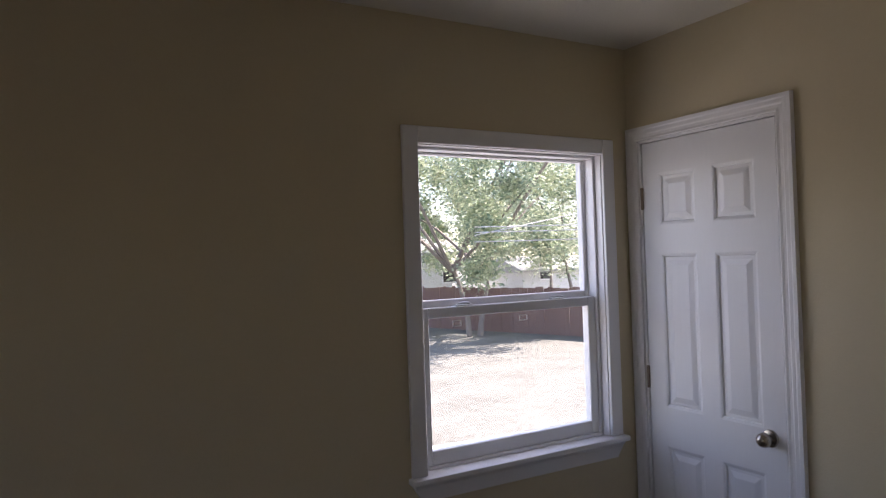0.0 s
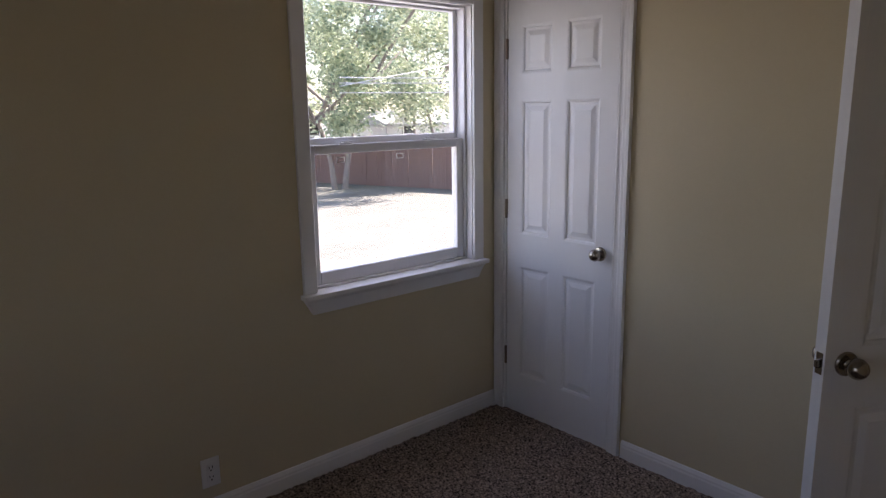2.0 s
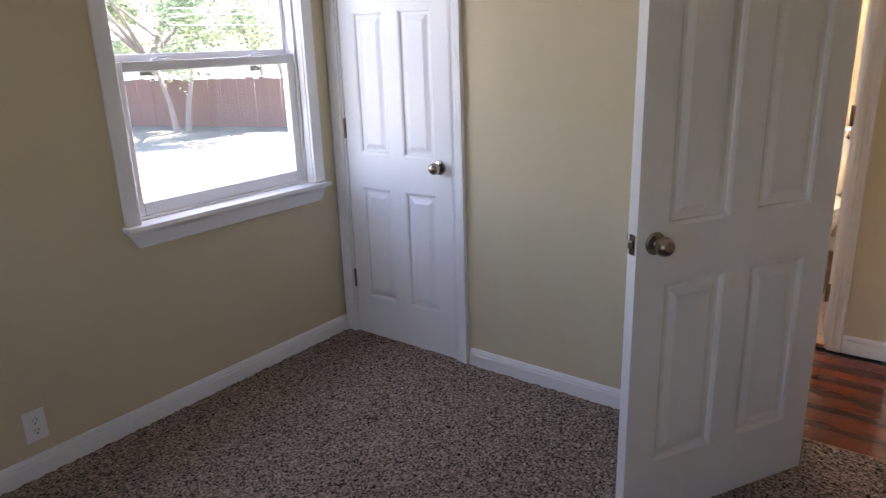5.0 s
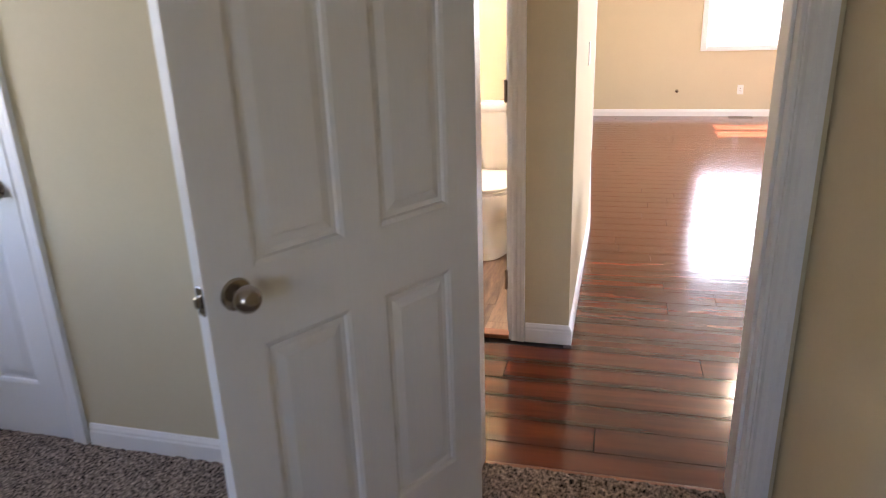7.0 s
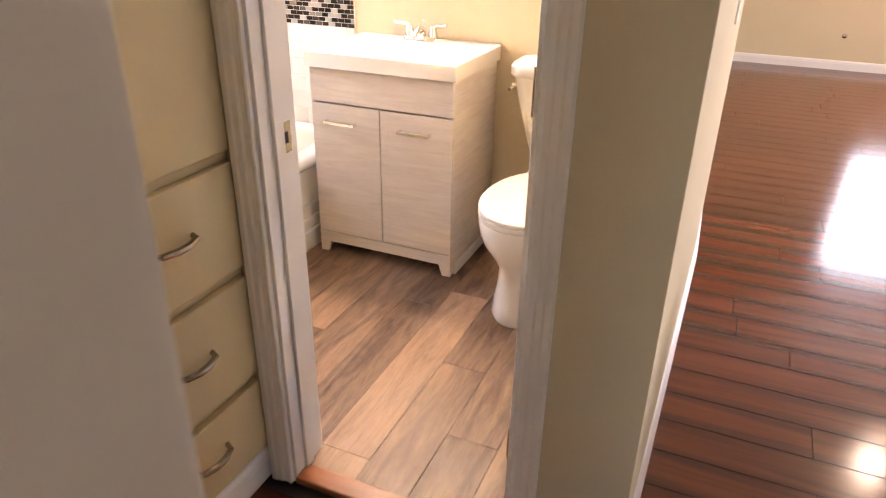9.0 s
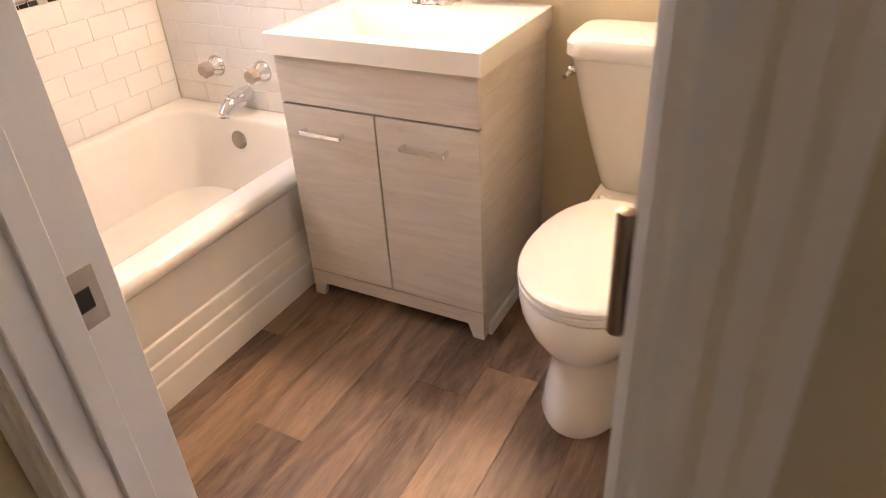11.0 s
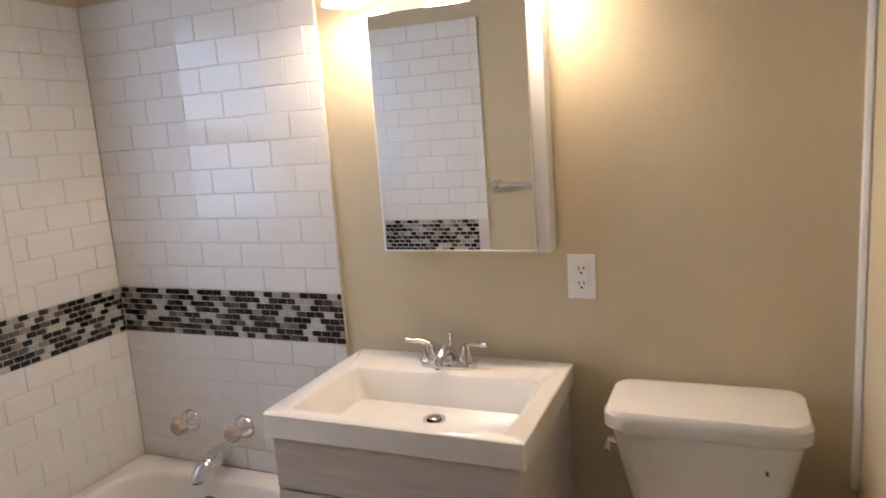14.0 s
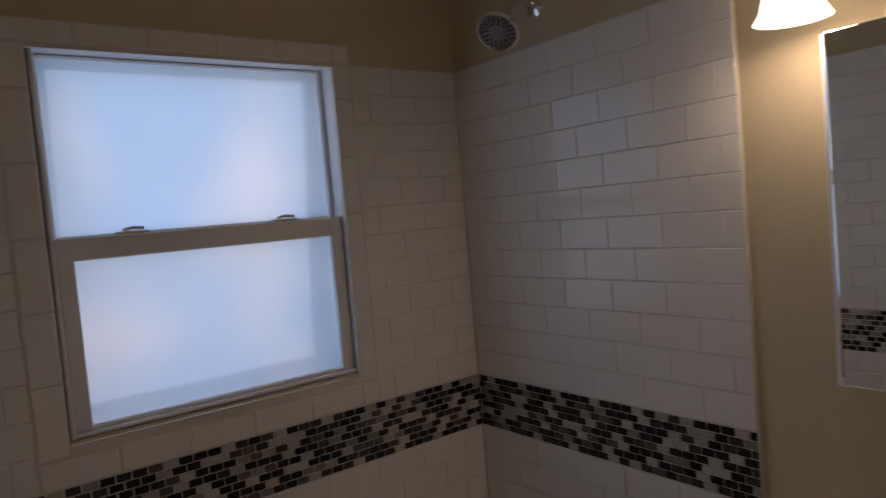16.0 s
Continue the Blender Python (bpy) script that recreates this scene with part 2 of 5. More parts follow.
M_ACRYL = mat("clear_acrylic", (0.80, 0.66, 0.56), 0.08, vary=0.02, spec=0.8)
M_ACRYL.node_tree.nodes["Principled BSDF"].inputs["Transmission Weight"].default_value = 0.55
M_CREAMCAB = mat("cream_cabinet_paint", (0.62, 0.52, 0.31), 0.45, vary=0.02, grain=0.015, bump=0.1, bump_scale=80)
M_STRIP = wood_mat("orange_threshold_wood", (0.16, 0.05, 0.02), (0.36, 0.13, 0.05), 0.3, (14, 1.5, 6), 1.5)
M_PAPER = mat("toilet_paper", (0.82, 0.81, 0.78), 0.95, vary=0.01, bump=0.2)
M_BRASS = mat("brass_strip", (0.55, 0.38, 0.18), 0.3, 1.0)
M_GRASS = mat("dry_lawn", (0.185, 0.185, 0.158), 1.0, vary=0.22, scale=1.1, grain=0.35, grain_scale=9, bump=1.0, bump_scale=30, spec=0.05)
M_CONC = mat("pale_concrete", (0.62, 0.61, 0.58), 0.9, vary=0.06, scale=1.5, grain=0.05)
M_FENCE = wood_mat("weathered_fence", (0.15, 0.085, 0.07), (0.22, 0.135, 0.11), 0.9, (8, 8, 0.8), 2.0, rand=0.1)
M_BARK = mat("bark", (0.26, 0.22, 0.19), 0.95, vary=0.2, scale=6, bump=1.0, bump_scale=30)
M_LEAF = leaf_mat("leaves", [(0, (0.18, 0.26, 0.17)), (0.2, (0.34, 0.42, 0.27)), (0.5, (0.50, 0.56, 0.36)), (0.8, (0.62, 0.65, 0.44))], 0.6, "ISLAND", spec=0.3)
M_SIDING = mat("white_siding", (0.66, 0.65, 0.62), 0.8, vary=0.04)
M_ROOF = mat("grey_shingle", (0.42, 0.41, 0.40), 0.9, vary=0.12, grain=0.15)
M_WIRE = mat("grey_cable", (0.45, 0.45, 0.45), 0.5)
M_EXT = mat("exterior_siding", (0.50, 0.47, 0.40), 0.8, vary=0.05)

# ---- mesh helpers ----


def part(name, bm, material, parent=None, label="", smooth=False):
    me = bpy.data.meshes.new(name)
    bmesh.ops.recalc_face_normals(bm, faces=bm.faces)
    if smooth:
        for f in bm.faces:
            f.smooth = True
    bm.to_mesh(me)
    bm.free()
    if smooth:
        me.set_sharp_from_angle(angle=radians(38))
    me.materials.append(material)
    ob = new(name, me)
    if parent is not None:
        ob.parent = parent
    if label:
        tagged(ob, label)
    return ob


def piece(name, me, m, parent):
    """One more object on a mesh that is shared with its like."""
    ob = new(name, me)
    ob.parent = parent
    ob.matrix_basis = m
    return ob


def thing(name, label, category, m=None, group="", kind=""):
    e = new(name)
    e.empty_display_size = 0.1
    if m is not None:
        e.matrix_basis = m
    return tagged(e, label, category, group, kind)


def box(bm, x0, x1, y0, y1, z0, z1, bevel=0.0, seg=2):
    vs = [bm.verts.new((x, y, z)) for z in (z0, z1) for y in (y0, y1) for x in (x0, x1)]
    fs = [bm.faces.new([vs[k] for k in q]) for q in ((0, 2, 3, 1), (4, 5, 7, 6), (0, 1, 5, 4), (2, 6, 7, 3), (0, 4, 6, 2), (1, 3, 7, 5))]
    if bevel:
        es = list({e for f in fs for e in f.edges})
        bmesh.ops.bevel(bm, geom=es, offset=bevel, segments=seg, affect="EDGES", profile=0.5)
    return bm


def boxed(x0, x1, y0, y1, z0, z1, bevel=0.0, seg=2):
    return box(bmesh.new(), x0, x1, y0, y1, z0, z1, bevel, seg)


def prism(bm, profile, a, b, side, up=(0, 0, 1), cut0=0.0, cut1=0.0):
    """Sweeps a profile of (out, height) from a to b. side: the way out of the wall. cut: how far a metre out runs past the end (mitres)."""
    a, b, side, up = Vector(a), Vector(b), Vector(side), Vector(up)
    way = (b - a).normalized()
    r0 = [bm.verts.new(a + side * o + up * h - way * (cut0 * h)) for o, h in profile]
    r1 = [bm.verts.new(b + side * o + up * h + way * (cut1 * h)) for o, h in profile]
    k = len(profile)
    for i in range(k):
        bm.faces.new((r0[i], r0[(i + 1) % k], r1[(i + 1) % k], r1[i]))
    bm.faces.new(r0[::-1])
    bm.faces.new(r1)
    return bm


def loft(bm, rings, cap0=True, cap1=True):
    vs = [[bm.verts.new(p) for p in ring] for ring in rings]
    k = len(vs[0])
    for lo, hi in zip(vs, vs[1:]):
        for i in range(k):
            bm.faces.new((lo[i], lo[(i + 1) % k], hi[(i + 1) % k], hi[i]))
    if cap0:
        bm.faces.new(vs[0][::-1])
    if cap1:
        bm.faces.new(vs[-1])
    return bm


def oval(cx, cy, z, a, b, k=32, power=1.0):
    out = []
    for i in range(k):
        t = 2 * math.pi * i / k
        c, s = math.cos(t), math.sin(t)
        out.append((cx + a * math.copysign(abs(c) ** power, c), cy + b * math.copysign(abs(s) ** power, s), z))
    return out


def lathe(bm, profile, m, k=20):
    """Turns (radius, height) about the z axis of m."""
    rings = [[m @ Vector((r * math.cos(2 * math.pi * i / k), r * math.sin(2 * math.pi * i / k), h)) for i in range(k)] for r, h in profile]
    return loft(bm, rings)


def tube(bm, pts, r, k=10):
    pts = [Vector(p) for p in pts]
    rr = r if isinstance(r, (list, tuple)) else [r] * len(pts)
    rings = []
    for i, p in enumerate(pts):
        d = (pts[min(i + 1, len(pts) - 1)] - pts[max(i - 1, 0)]).normalized()
        ref = Vector((0, 0, 1)) if abs(d.z) < 0.9 else Vector((1, 0, 0))
        u = d.cross(ref).normalized()
        w = d.cross(u)
        rings.append([p + (u * math.cos(2 * math.pi * j / k) + w * math.sin(2 * math.pi * j / k)) * rr[i] for j in range(k)])
    return loft(bm, rings)


def sheet(axis, at, thick, u0, u1, z0, z1, holes=()):
    """A wall with real openings. axis 'y': the wall runs along x, from y=at to at+thick; axis 'x' likewise. holes: u0, u1, z0, z1."""
    bm = bmesh.new()
    us = sorted({u0, u1, *[h[0] for h in holes], *[h[1] for h in holes]})
    zs = sorted({z0, z1, *[h[2] for h in holes], *[h[3] for h in holes]})
    us, zs = [u for u in us if u0 <= u <= u1], [z for z in zs if z0 <= z <= z1]
    solid = {}
    for i in range(len(us) - 1):
        for j in range(len(zs) - 1):
            cu, cz = (us[i] + us[i + 1]) / 2, (zs[j] + zs[j + 1]) / 2
            solid[i, j] = not any(h[0] < cu < h[1] and h[2] < cz < h[3] for h in holes)
    verts = {}

    def v(u, z, d):
        key = (u, z, d)
        if key not in verts:
            verts[key] = bm.verts.new((u, at + d, z) if axis == "y" else (at + d, u, z))
        return verts[key]

    for (i, j), full in solid.items():
        if not full:
            continue
        a, b, c, d = us[i], us[i + 1], zs[j], zs[j + 1]
        for dd in (0, thick):
            bm.faces.new((v(a, c, dd), v(b, c, dd), v(b, d, dd), v(a, d, dd)))
        for (ni, nj), (p, q) in (((i - 1, j), ((a, c), (a, d))), ((i + 1, j), ((b, c), (b, d))), ((i, j - 1), ((a, c), (b, c))), ((i, j + 1), ((a, d), (b, d)))):
            if not solid.get((ni, nj), False):
                bm.faces.new((v(*p, 0), v(*q, 0), v(*q, thick), v(*p, thick)))
    return bm


def structure(name, bm, material, label, category):
    return tagged(part(name, bm, material), label, category, kind="structure")


# ---- the plan ----
H = 2.46                      # ceiling
BN, BE, BS, BW = 3.185, 2.89, 0.265, -1.15   # bedroom faces
HW, HN, HE = 3.085, 1.80, 3.95  # hall faces
TW, TE, TS, TN = 4.07, 5.572, 1.095, 3.312     # bathroom faces
LS, LN, LE = -4.3, 0.872, 10.59               # living room faces
FB = 0.02                     # bathroom floor

structure("wall_bedroom_north", sheet("y", BN, 0.135, BW - 0.15, HW, -0.8, H, [(1.849, 2.735, 0.795, 1.999)]), M_WALL, "cream painted bedroom wall with a window opening", "wall")
structure("wall_bedroom_east", sheet("x", BE, HW - BE, BS - 0.1, BN, 0, H, [(0.330, 1.088, -0.01, 2.055), (2.470, 3.128, -0.01, 2.055)]), M_WALL, "cream painted wall with two door openings", "wall")
structure("wall_bedroom_south", sheet("y", BS - 0.12, 0.12, BW - 0.15, BE, -0.1, H), M_WALL, "plain cream painted bedroom wall", "wall")
# unseen wall; its opening is added for the west fill lamp
structure("wall_bedroom_west", sheet("x", BW - 0.15, 0.15, BS, BN, -0.1, H, [(0.98, 1.92, 0.88, 2.02)]), M_WALL, "plain cream painted bedroom wall", "wall")
structure("wall_closet_back", sheet("x", HE - 0.3, 0.1, HN + 0.65, BN, 0, H), M_WALL, "plain closet back wall", "wall")
structure("wall_hall_north", sheet("y", HN, 0.12, HW, HE, 0, H), M_WALL, "cream painted wall at the hall's end", "wall")
structure("wall_bath_west", sheet("x", HE, TW - HE, TS, TN, 0, H, [(1.112, 1.712, -0.01, 2.05)]), M_WALL, "cream painted bathroom wall with a door opening", "wall")
structure("wall_bath_south", sheet("y", LN, TS - LN, HE, TE + 0.12, 0, H), M_WALL, "cream painted wall between bathroom and living room", "wall")
structure("wall_bath_east", sheet("x", TE, 0.12, TS, TN, 0, H), M_WALL, "cream painted bathroom wall", "wall")
structure("wall_bath_north", sheet("y", TN, 0.16, HE, TE + 0.12, -0.8, H, [(4.452, 5.165, 1.125, 1.962)]), M_WALL, "bathroom outer wall with a window opening", "wall")
bm = bmesh.new()
prism(bm, [(0, 0), (-0.14, 0), (-0.14, H), (0, H)], (TE + 0.12, LN, 0), (LE, 1.085, 0), (0, -1, 0))
structure("wall_living_north", bm, M_WALL, "cream painted living room wall", "wall")
structure("wall_living_east", sheet("x", LE, 0.16, LS, 1.3, -0.8, H, [(-2.16, -0.27, 0.85, 2.08)]), M_WALL, "cream living room wall with a wide window", "wall")
# out of view; the opening is added to hold the south fill lamp
structure("wall_living_south", sheet("y", LS - 0.15, 0.15, HW, LE + 0.16, -0.8, H, [(5.3, 7.1, 0.85, 2.08)]), M_WALL, "plain cream living room wall", "wall")
structure("wall_hall_south", sheet("y", -0.18, 0.12, HW, 4.15, 0, H), M_WALL, "short cream wall end beside the hall", "wall")
structure("wall_living_west", sheet("x", 4.01, 0.14, LS, -0.18, 0, H), M_WALL, "plain cream living room wall", "wall")
structure("ceiling", boxed(BW - 0.2, LE + 0.2, LS - 0.2, 3.46, H, H + 0.12), M_CEIL, "off-white textured ceiling", "ceiling")
structure("foundation", boxed(BW - 0.15, LE + 0.16, LS - 0.15, 3.405, -0.8, -0.03), M_EXT, "house foundation below the floors", "foundation")

# carpet with a tufted top
random.seed(4)
bm = bmesh.new()
nx, ny = 250, 210
cx0, cx1, cy0, cy1 = 0.2, 3.05, BS, BN
grid = [[bm.verts.new((cx0 + (cx1 - cx0) * i / nx, cy0 + (cy1 - cy0) * j / ny, 0.010 + 0.008 * random.random())) for i in range(nx + 1)] for j in range(ny + 1)]
for j in range(ny):
    for i in range(nx):
        if cx0 + (cx1 - cx0) * i / nx < BE + 0.004 or 0.335 < cy0 + (cy1 - cy0) * (j + 0.5) / ny < 1.08 or cy0 + (cy1 - cy0) * j / ny > 2.4:
            bm.faces.new((grid[j][i], grid[j][i + 1], grid[j + 1][i + 1], grid[j + 1][i]))
bmesh.ops.delete(bm, geom=[v for v in bm.verts if not v.link_faces], context="VERTS")
carpet = structure("floor_carpet", bm, M_CARPET, "beige and brown flecked cut-pile bedroom carpet", "carpet")
structure("floor_carpet_back", boxed(BW, 0.2, BS, BN, -0.02, 0.014), M_CARPET, "beige and brown flecked cut-pile carpet", "carpet")
structure("floor_slab", boxed(BW, 3.04, BS, BN, -0.03, -0.002), M_SUB, "floor boards under the carpet", "floor")

# ---- skirting and casings ----
BASE = [(0, 0), (0.014, 0), (0.014, 0.058), (0.011, 0.064), (0.011, 0.072), (0.005, 0.085), (0, 0.087)]
BASE_SHOE = [(0, 0), (0.026, 0), (0.025, 0.008), (0.020, 0.016), (0.014, 0.019), (0.014, 0.062), (0.011, 0.068), (0.011, 0.076), (0.005, 0.090), (0, 0.092)]


def baseboard(a, b, side, z=0.0, profile=BASE):
    bm = prism(bmesh.new(), profile, (a[0], a[1], z), (b[0], b[1], z), (side[0], side[1], 0))
    return structure("baseboard", bm, M_WHITE, "white painted moulded baseboard", "baseboard")


baseboard((BW, BN), (BE, BN), (0, -1), 0.008)
baseboard((BE, 1.15), (BE, 2.405), (-1, 0), 0.008)
baseboard((BW, BS), (BE, BS), (0, 1), 0.008)
baseboard((HE, 0.872), (HE, 1.058), (-1, 0))
baseboard((HE - 0.012, LN), (TE + 0.12, LN), (0, -1))
baseboard((TE + 0.12, LN), (LE, 1.085), (0, -1))
baseboard((LE, LS), (LE, 1.085), (-1, 0))
baseboard((HW, -0.06), (4.15, -0.06), (0, 1))
baseboard((4.15, LS), (4.15, -0.046), (1, 0))
baseboard((TE, 1.10), (TE, 1.755), (-1, 0), FB, BASE_SHOE)
baseboard((TW, TS), (TE, TS), (0, 1), FB, BASE_SHOE)

CASE = [(0, 0), (0.013, 0.0), (0.015, 0.004), (0.012, 0.012), (0.012, 0.022), (0.016, 0.028), (0.016, 0.040), (0.019, 0.046), (0.019, 0.058), (0, 0.060)]


def casing(name, axis, face, out, u0, u1, ztop, zbot, label, left=True, right=True):
    """Door trim round an opening from u0 to u1 on the wall face; out is +1 or -1 along the wall's normal."""
    bm = bmesh.new()
    side = (0, out, 0) if axis == "y" else (out, 0, 0)

    def P(u, z):
        return (u, face, z) if axis == "y" else (face, u, z)

    def D(s):
        return (s, 0, 0) if axis == "y" else (0, s, 0)

    if left:
        prism(bm, CASE, P(u0, zbot), P(u0, ztop), side, D(-1), 0, 1)
    if right:
        prism(bm, CASE, P(u1, zbot), P(u1, ztop), side, D(1), 0, 1)
    prism(bm, CASE, P(u0, ztop), P(u1, ztop), side, (0, 0, 1), 1, 1)
    return structure(name, bm, M_WHITE, label, "door trim")


def jamb(name, axis, a, b, u0, u1, ztop, zbot, stop_at, label, hole0=True):
    """Lining boards of a doorway between the wall faces a and b, with a stop bead."""
    bm = bmesh.new()
    t = 0.018

    def B(u_a, u_b, d0, d1, z0, z1):
        box(bm, u_a, u_b, d0, d1, z0, z1, 0.0015, 1) if axis == "y" else box(bm, d0, d1, u_a, u_b, z0, z1, 0.0015, 1)

    B(u0, u0 + t, a, b, zbot, ztop)
    B(u1 - t, u1, a, b, zbot, ztop)
    B(u0 + t, u1 - t, a, b, ztop - t, ztop)
    B(u0 + t, u0 + t + 0.010, stop_at, stop_at + 0.032, zbot, ztop - t)
    B(u1 - t - 0.010, u1 - t, stop_at, stop_at + 0.032, zbot, ztop - t)
    B(u0 + t, u1 - t, stop_at, stop_at + 0.032, ztop - t - 0.010, ztop - t)
    return structure(name, bm, M_WHITE, label, "door frame")


# bedroom doorway, closet doorway, bathroom doorway
jamb("door_frame_1", "x", BE - 0.002, HW + 0.002, 0.330, 1.088, 2.055, 0.0, BE + 0.045, "white painted bedroom door frame")
casing("trim_1", "x", BE, -1, 0.338, 1.080, 2.048, 0.006, "white moulded casing round the bedroom door")
casing("trim_2", "x", HW, 1, 0.338, 1.080, 2.048, 0.0, "white moulded casing on the hall side")
jamb("door_frame_2", "x", BE - 0.002, HW + 0.002, 2.470, 3.128, 2.055, 0.0, BE + 0.045, "white painted closet door frame")
casing("trim_3", "x", BE, -1, 2.478, 3.120, 2.048, 0.006, "white moulded casing round the closet door")
jamb("door_frame_3", "x", HE - 0.002, TW + 0.002, 1.112, 1.712, 2.05, 0.0, HE + 0.035, "white painted bathroom door frame")
casing("trim_4", "x", HE, -1, 1.120, 1.704, 2.043, 0.0, "white moulded casing round the bathroom doorway")
casing("trim_5", "x", TW, 1, 1.120, 1.704, 2.043, FB, "white moulded casing over the bathroom door", left=False, right=False)
structure("trim_corner_bead", prism(bmesh.new(), [(0, 0), (0.022, 0), (0.026, 0.006), (0.022, 0.014), (0.008, 0.016), (0, 0.014)], (TE, TS, 0.62), (TE, TS, H), (-1, 0, 0), (0, 1, 0)), M_WHITE, "white vertical corner bead", "trim")
structure("threshold_bath", boxed(HE - 0.01, HE + 0.05, 1.130, 1.694, 0.002, FB + 0.003, 0.004), M_STRIP, "orange-stained wooden doorway threshold", "threshold")
structure("threshold_bedroom", boxed(3.050, 3.072, 0.348, 1.07, 0.001, 0.008, 0.003), M_STRIP, "thin dark wooden carpet edge strip", "threshold")

# ---- doors ----


def knob(parent, x, y, z, s, material=None, mirror=False):
    """A round knob on a rose, its axis along local y (s: +1 or -1)."""
    m = Matrix.Translation((x, y, z)) @ Matrix.Rotation(radians(-90 * s), 4, "X")
    prof = [(0.001, 0.0), (0.031, 0.0), (0.032, 0.004), (0.029, 0.009), (0.014, 0.012), (0.011, 0.016), (0.011, 0.020), (0.018, 0.024), (0.0245, 0.030), (0.0265, 0.037), (0.026, 0.045), (0.0225, 0.053), (0.016, 0.060), (0.009, 0.0635), (0.001, 0.0645)]
    return part("knob", lathe(bmesh.new(), prof, m, 24), M_NICKEL, parent, "satin nickel round door knob", True)


def six_panel(name, width, height, label, m, knob_x, knob_z, hinges, backset=True):
    """A moulded six-panel leaf: local x across from the hinge, y through the thickness, z up."""
    th = 0.035
    door = thing(name, label, "door", m)
    st, mul = 0.105 * width / 0.75, 0.10 * width / 0.75
    pw = (width - 2 * st - mul) / 2
    xs = [0, st, st + pw, st + pw + mul, width - st, width]
    zs = [0, 0.205, 0.765, 0.925, 1.555, 1.675, 1.888, height]
    bm = bmesh.new()
    for sgn, y in ((-1, 0.0), (1, th)):
        for i in range(5):
            for j in range(7):
                a, b, c, d = xs[i], xs[i + 1], zs[j], zs[j + 1]
                if i in (1, 3) and j in (1, 3, 5):
                    rings, prev = ((0, 0), (0.010, 0.0035), (0.014, 0.009), (0.026, 0.009), (0.048, 0.003), (0.051, 0.003)), None
                    for inset, deep in rings:
                        yy = y - sgn * deep
                        cur = [bm.verts.new(p) for p in ((a + inset, yy, c + inset), (b - inset, yy, c + inset), (b - inset, yy, d - inset), (a + inset, yy, d - inset))]
                        if prev:
                            for k in range(4):
                                bm.faces.new((prev[k], prev[(k + 1) % 4], cur[(k + 1) % 4], cur[k]))
                        prev = cur
                    bm.faces.new(prev)
                else:
                    bm.faces.new([bm.verts.new(p) for p in ((a, y, c), (b, y, c), (b, y, d), (a, y, d))])
    for q in (((0, 0), (0, th)), ((width, 0), (width, th))):
        (x, y0), (_, y1) = q
        bm.faces.new([bm.verts.new(p) for p in ((x, y0, 0), (x, y1, 0), (x, y1, height), (x, y0, height))])
    for z in (0, height):
        bm.faces.new([bm.verts.new(p) for p in ((0, 0, z), (width, 0, z), (width, th, z), (0, th, z))])
    bmesh.ops.remove_doubles(bm, verts=bm.verts, dist=0.0005)
    part("leaf", bm, M_DOOR, door)
    if backset:
        knob(door, knob_x, 0.0, knob_z, -1)
    knob(door, knob_x, th, knob_z, 1)
    edge = width if knob_x > width / 2 else 0.0
    bm = boxed(edge - 0.0015, edge + 0.0015, 0.006, 0.029, knob_z - 0.028, knob_z + 0.028, 0.001, 1)
    box(bm, edge - 0.002, edge + 0.011, 0.011, 0.024, knob_z - 0.011, knob_z + 0.011, 0.003)
    part("latch", bm, M_NICKEL, door, "satin nickel latch bolt and plate")
    for hz, hy in hinges:
        bm = bmesh.new()
        lathe(bm, [(0.001, -0.047), (0.006, -0.046), (0.0065, -0.044), (0.0065, 0.044), (0.006, 0.046), (0.001, 0.047)], Matrix.Translation((-0.003, hy, hz)), 12)
        box(bm, -0.003, -0.0005, min(hy, th / 2), max(hy, th / 2), hz - 0.044, hz + 0.044)
        part("hinge", bm, M_BRONZE, door, "dark nickel butt hinge", True)
    return door


six_panel("door_1", 0.735, 2.02, "white six-panel bedroom door standing half open",
          Matrix.Translation((2.876, 1.068, 0.018)) @ Matrix.Rotation(radians(150.4), 4, "Z") , 0.675, 0.885, [(0.25, -0.004), (1.05, -0.004), (1.80, -0.004)])
six_panel("door_2", 0.614, 2.02, "white six-panel closet door, closed",
          Matrix.Translation((BE + 0.037, 3.106, 0.014)) @ Matrix.Rotation(radians(-90), 4, "Z") @ Matrix.Translation((0, -0.035, 0)), 0.553, 0.895, [(0.29, -0.004), (1.04, -0.004), (1.79, -0.004)])
six_panel("door_3", 0.542, 2.0, "white six-panel bathroom door opened against the wall",
          Matrix.Translation((TW + 0.008, 1.124, FB + 0.012)) @ Matrix.Rotation(radians(0.8), 4, "Z") , 0.482, 0.885, [(0.20, 0.039), (1.03, 0.039), (1.80, 0.039)], False)


def strike(x, y, z, s, side):
    bm = boxed(x - 0.020, x + 0.020, y - 0.0012, y + 0.0012, z - 0.034, z + 0.034, 0.001, 1)
    st = tagged(part("strike_plate", bm, M_NICKEL), "satin nickel strike plate on the door frame", "strike plate")
    bm = boxed(x - 0.009, x + 0.009, y - 0.002, y + 0.002, z - 0.013, z + 0.013, 0.001, 1)
    part("latch_hole", bm, M_DARK, st)


strike(2.965, 0.349, 0.912, 1, 1)
strike(4.030, 1.6935, 0.915, -1, -1)
for hz in (0.205, 1.035):
    bm = boxed(4.028, 4.064, 1.1298, 1.1318, hz - 0.044, hz + 0.044, 0.001, 1)
    tagged(part("hinge_leaf", bm, M_BRONZE), "dark nickel hinge leaf on the bathroom frame", "hinge")

# ---- windows ----


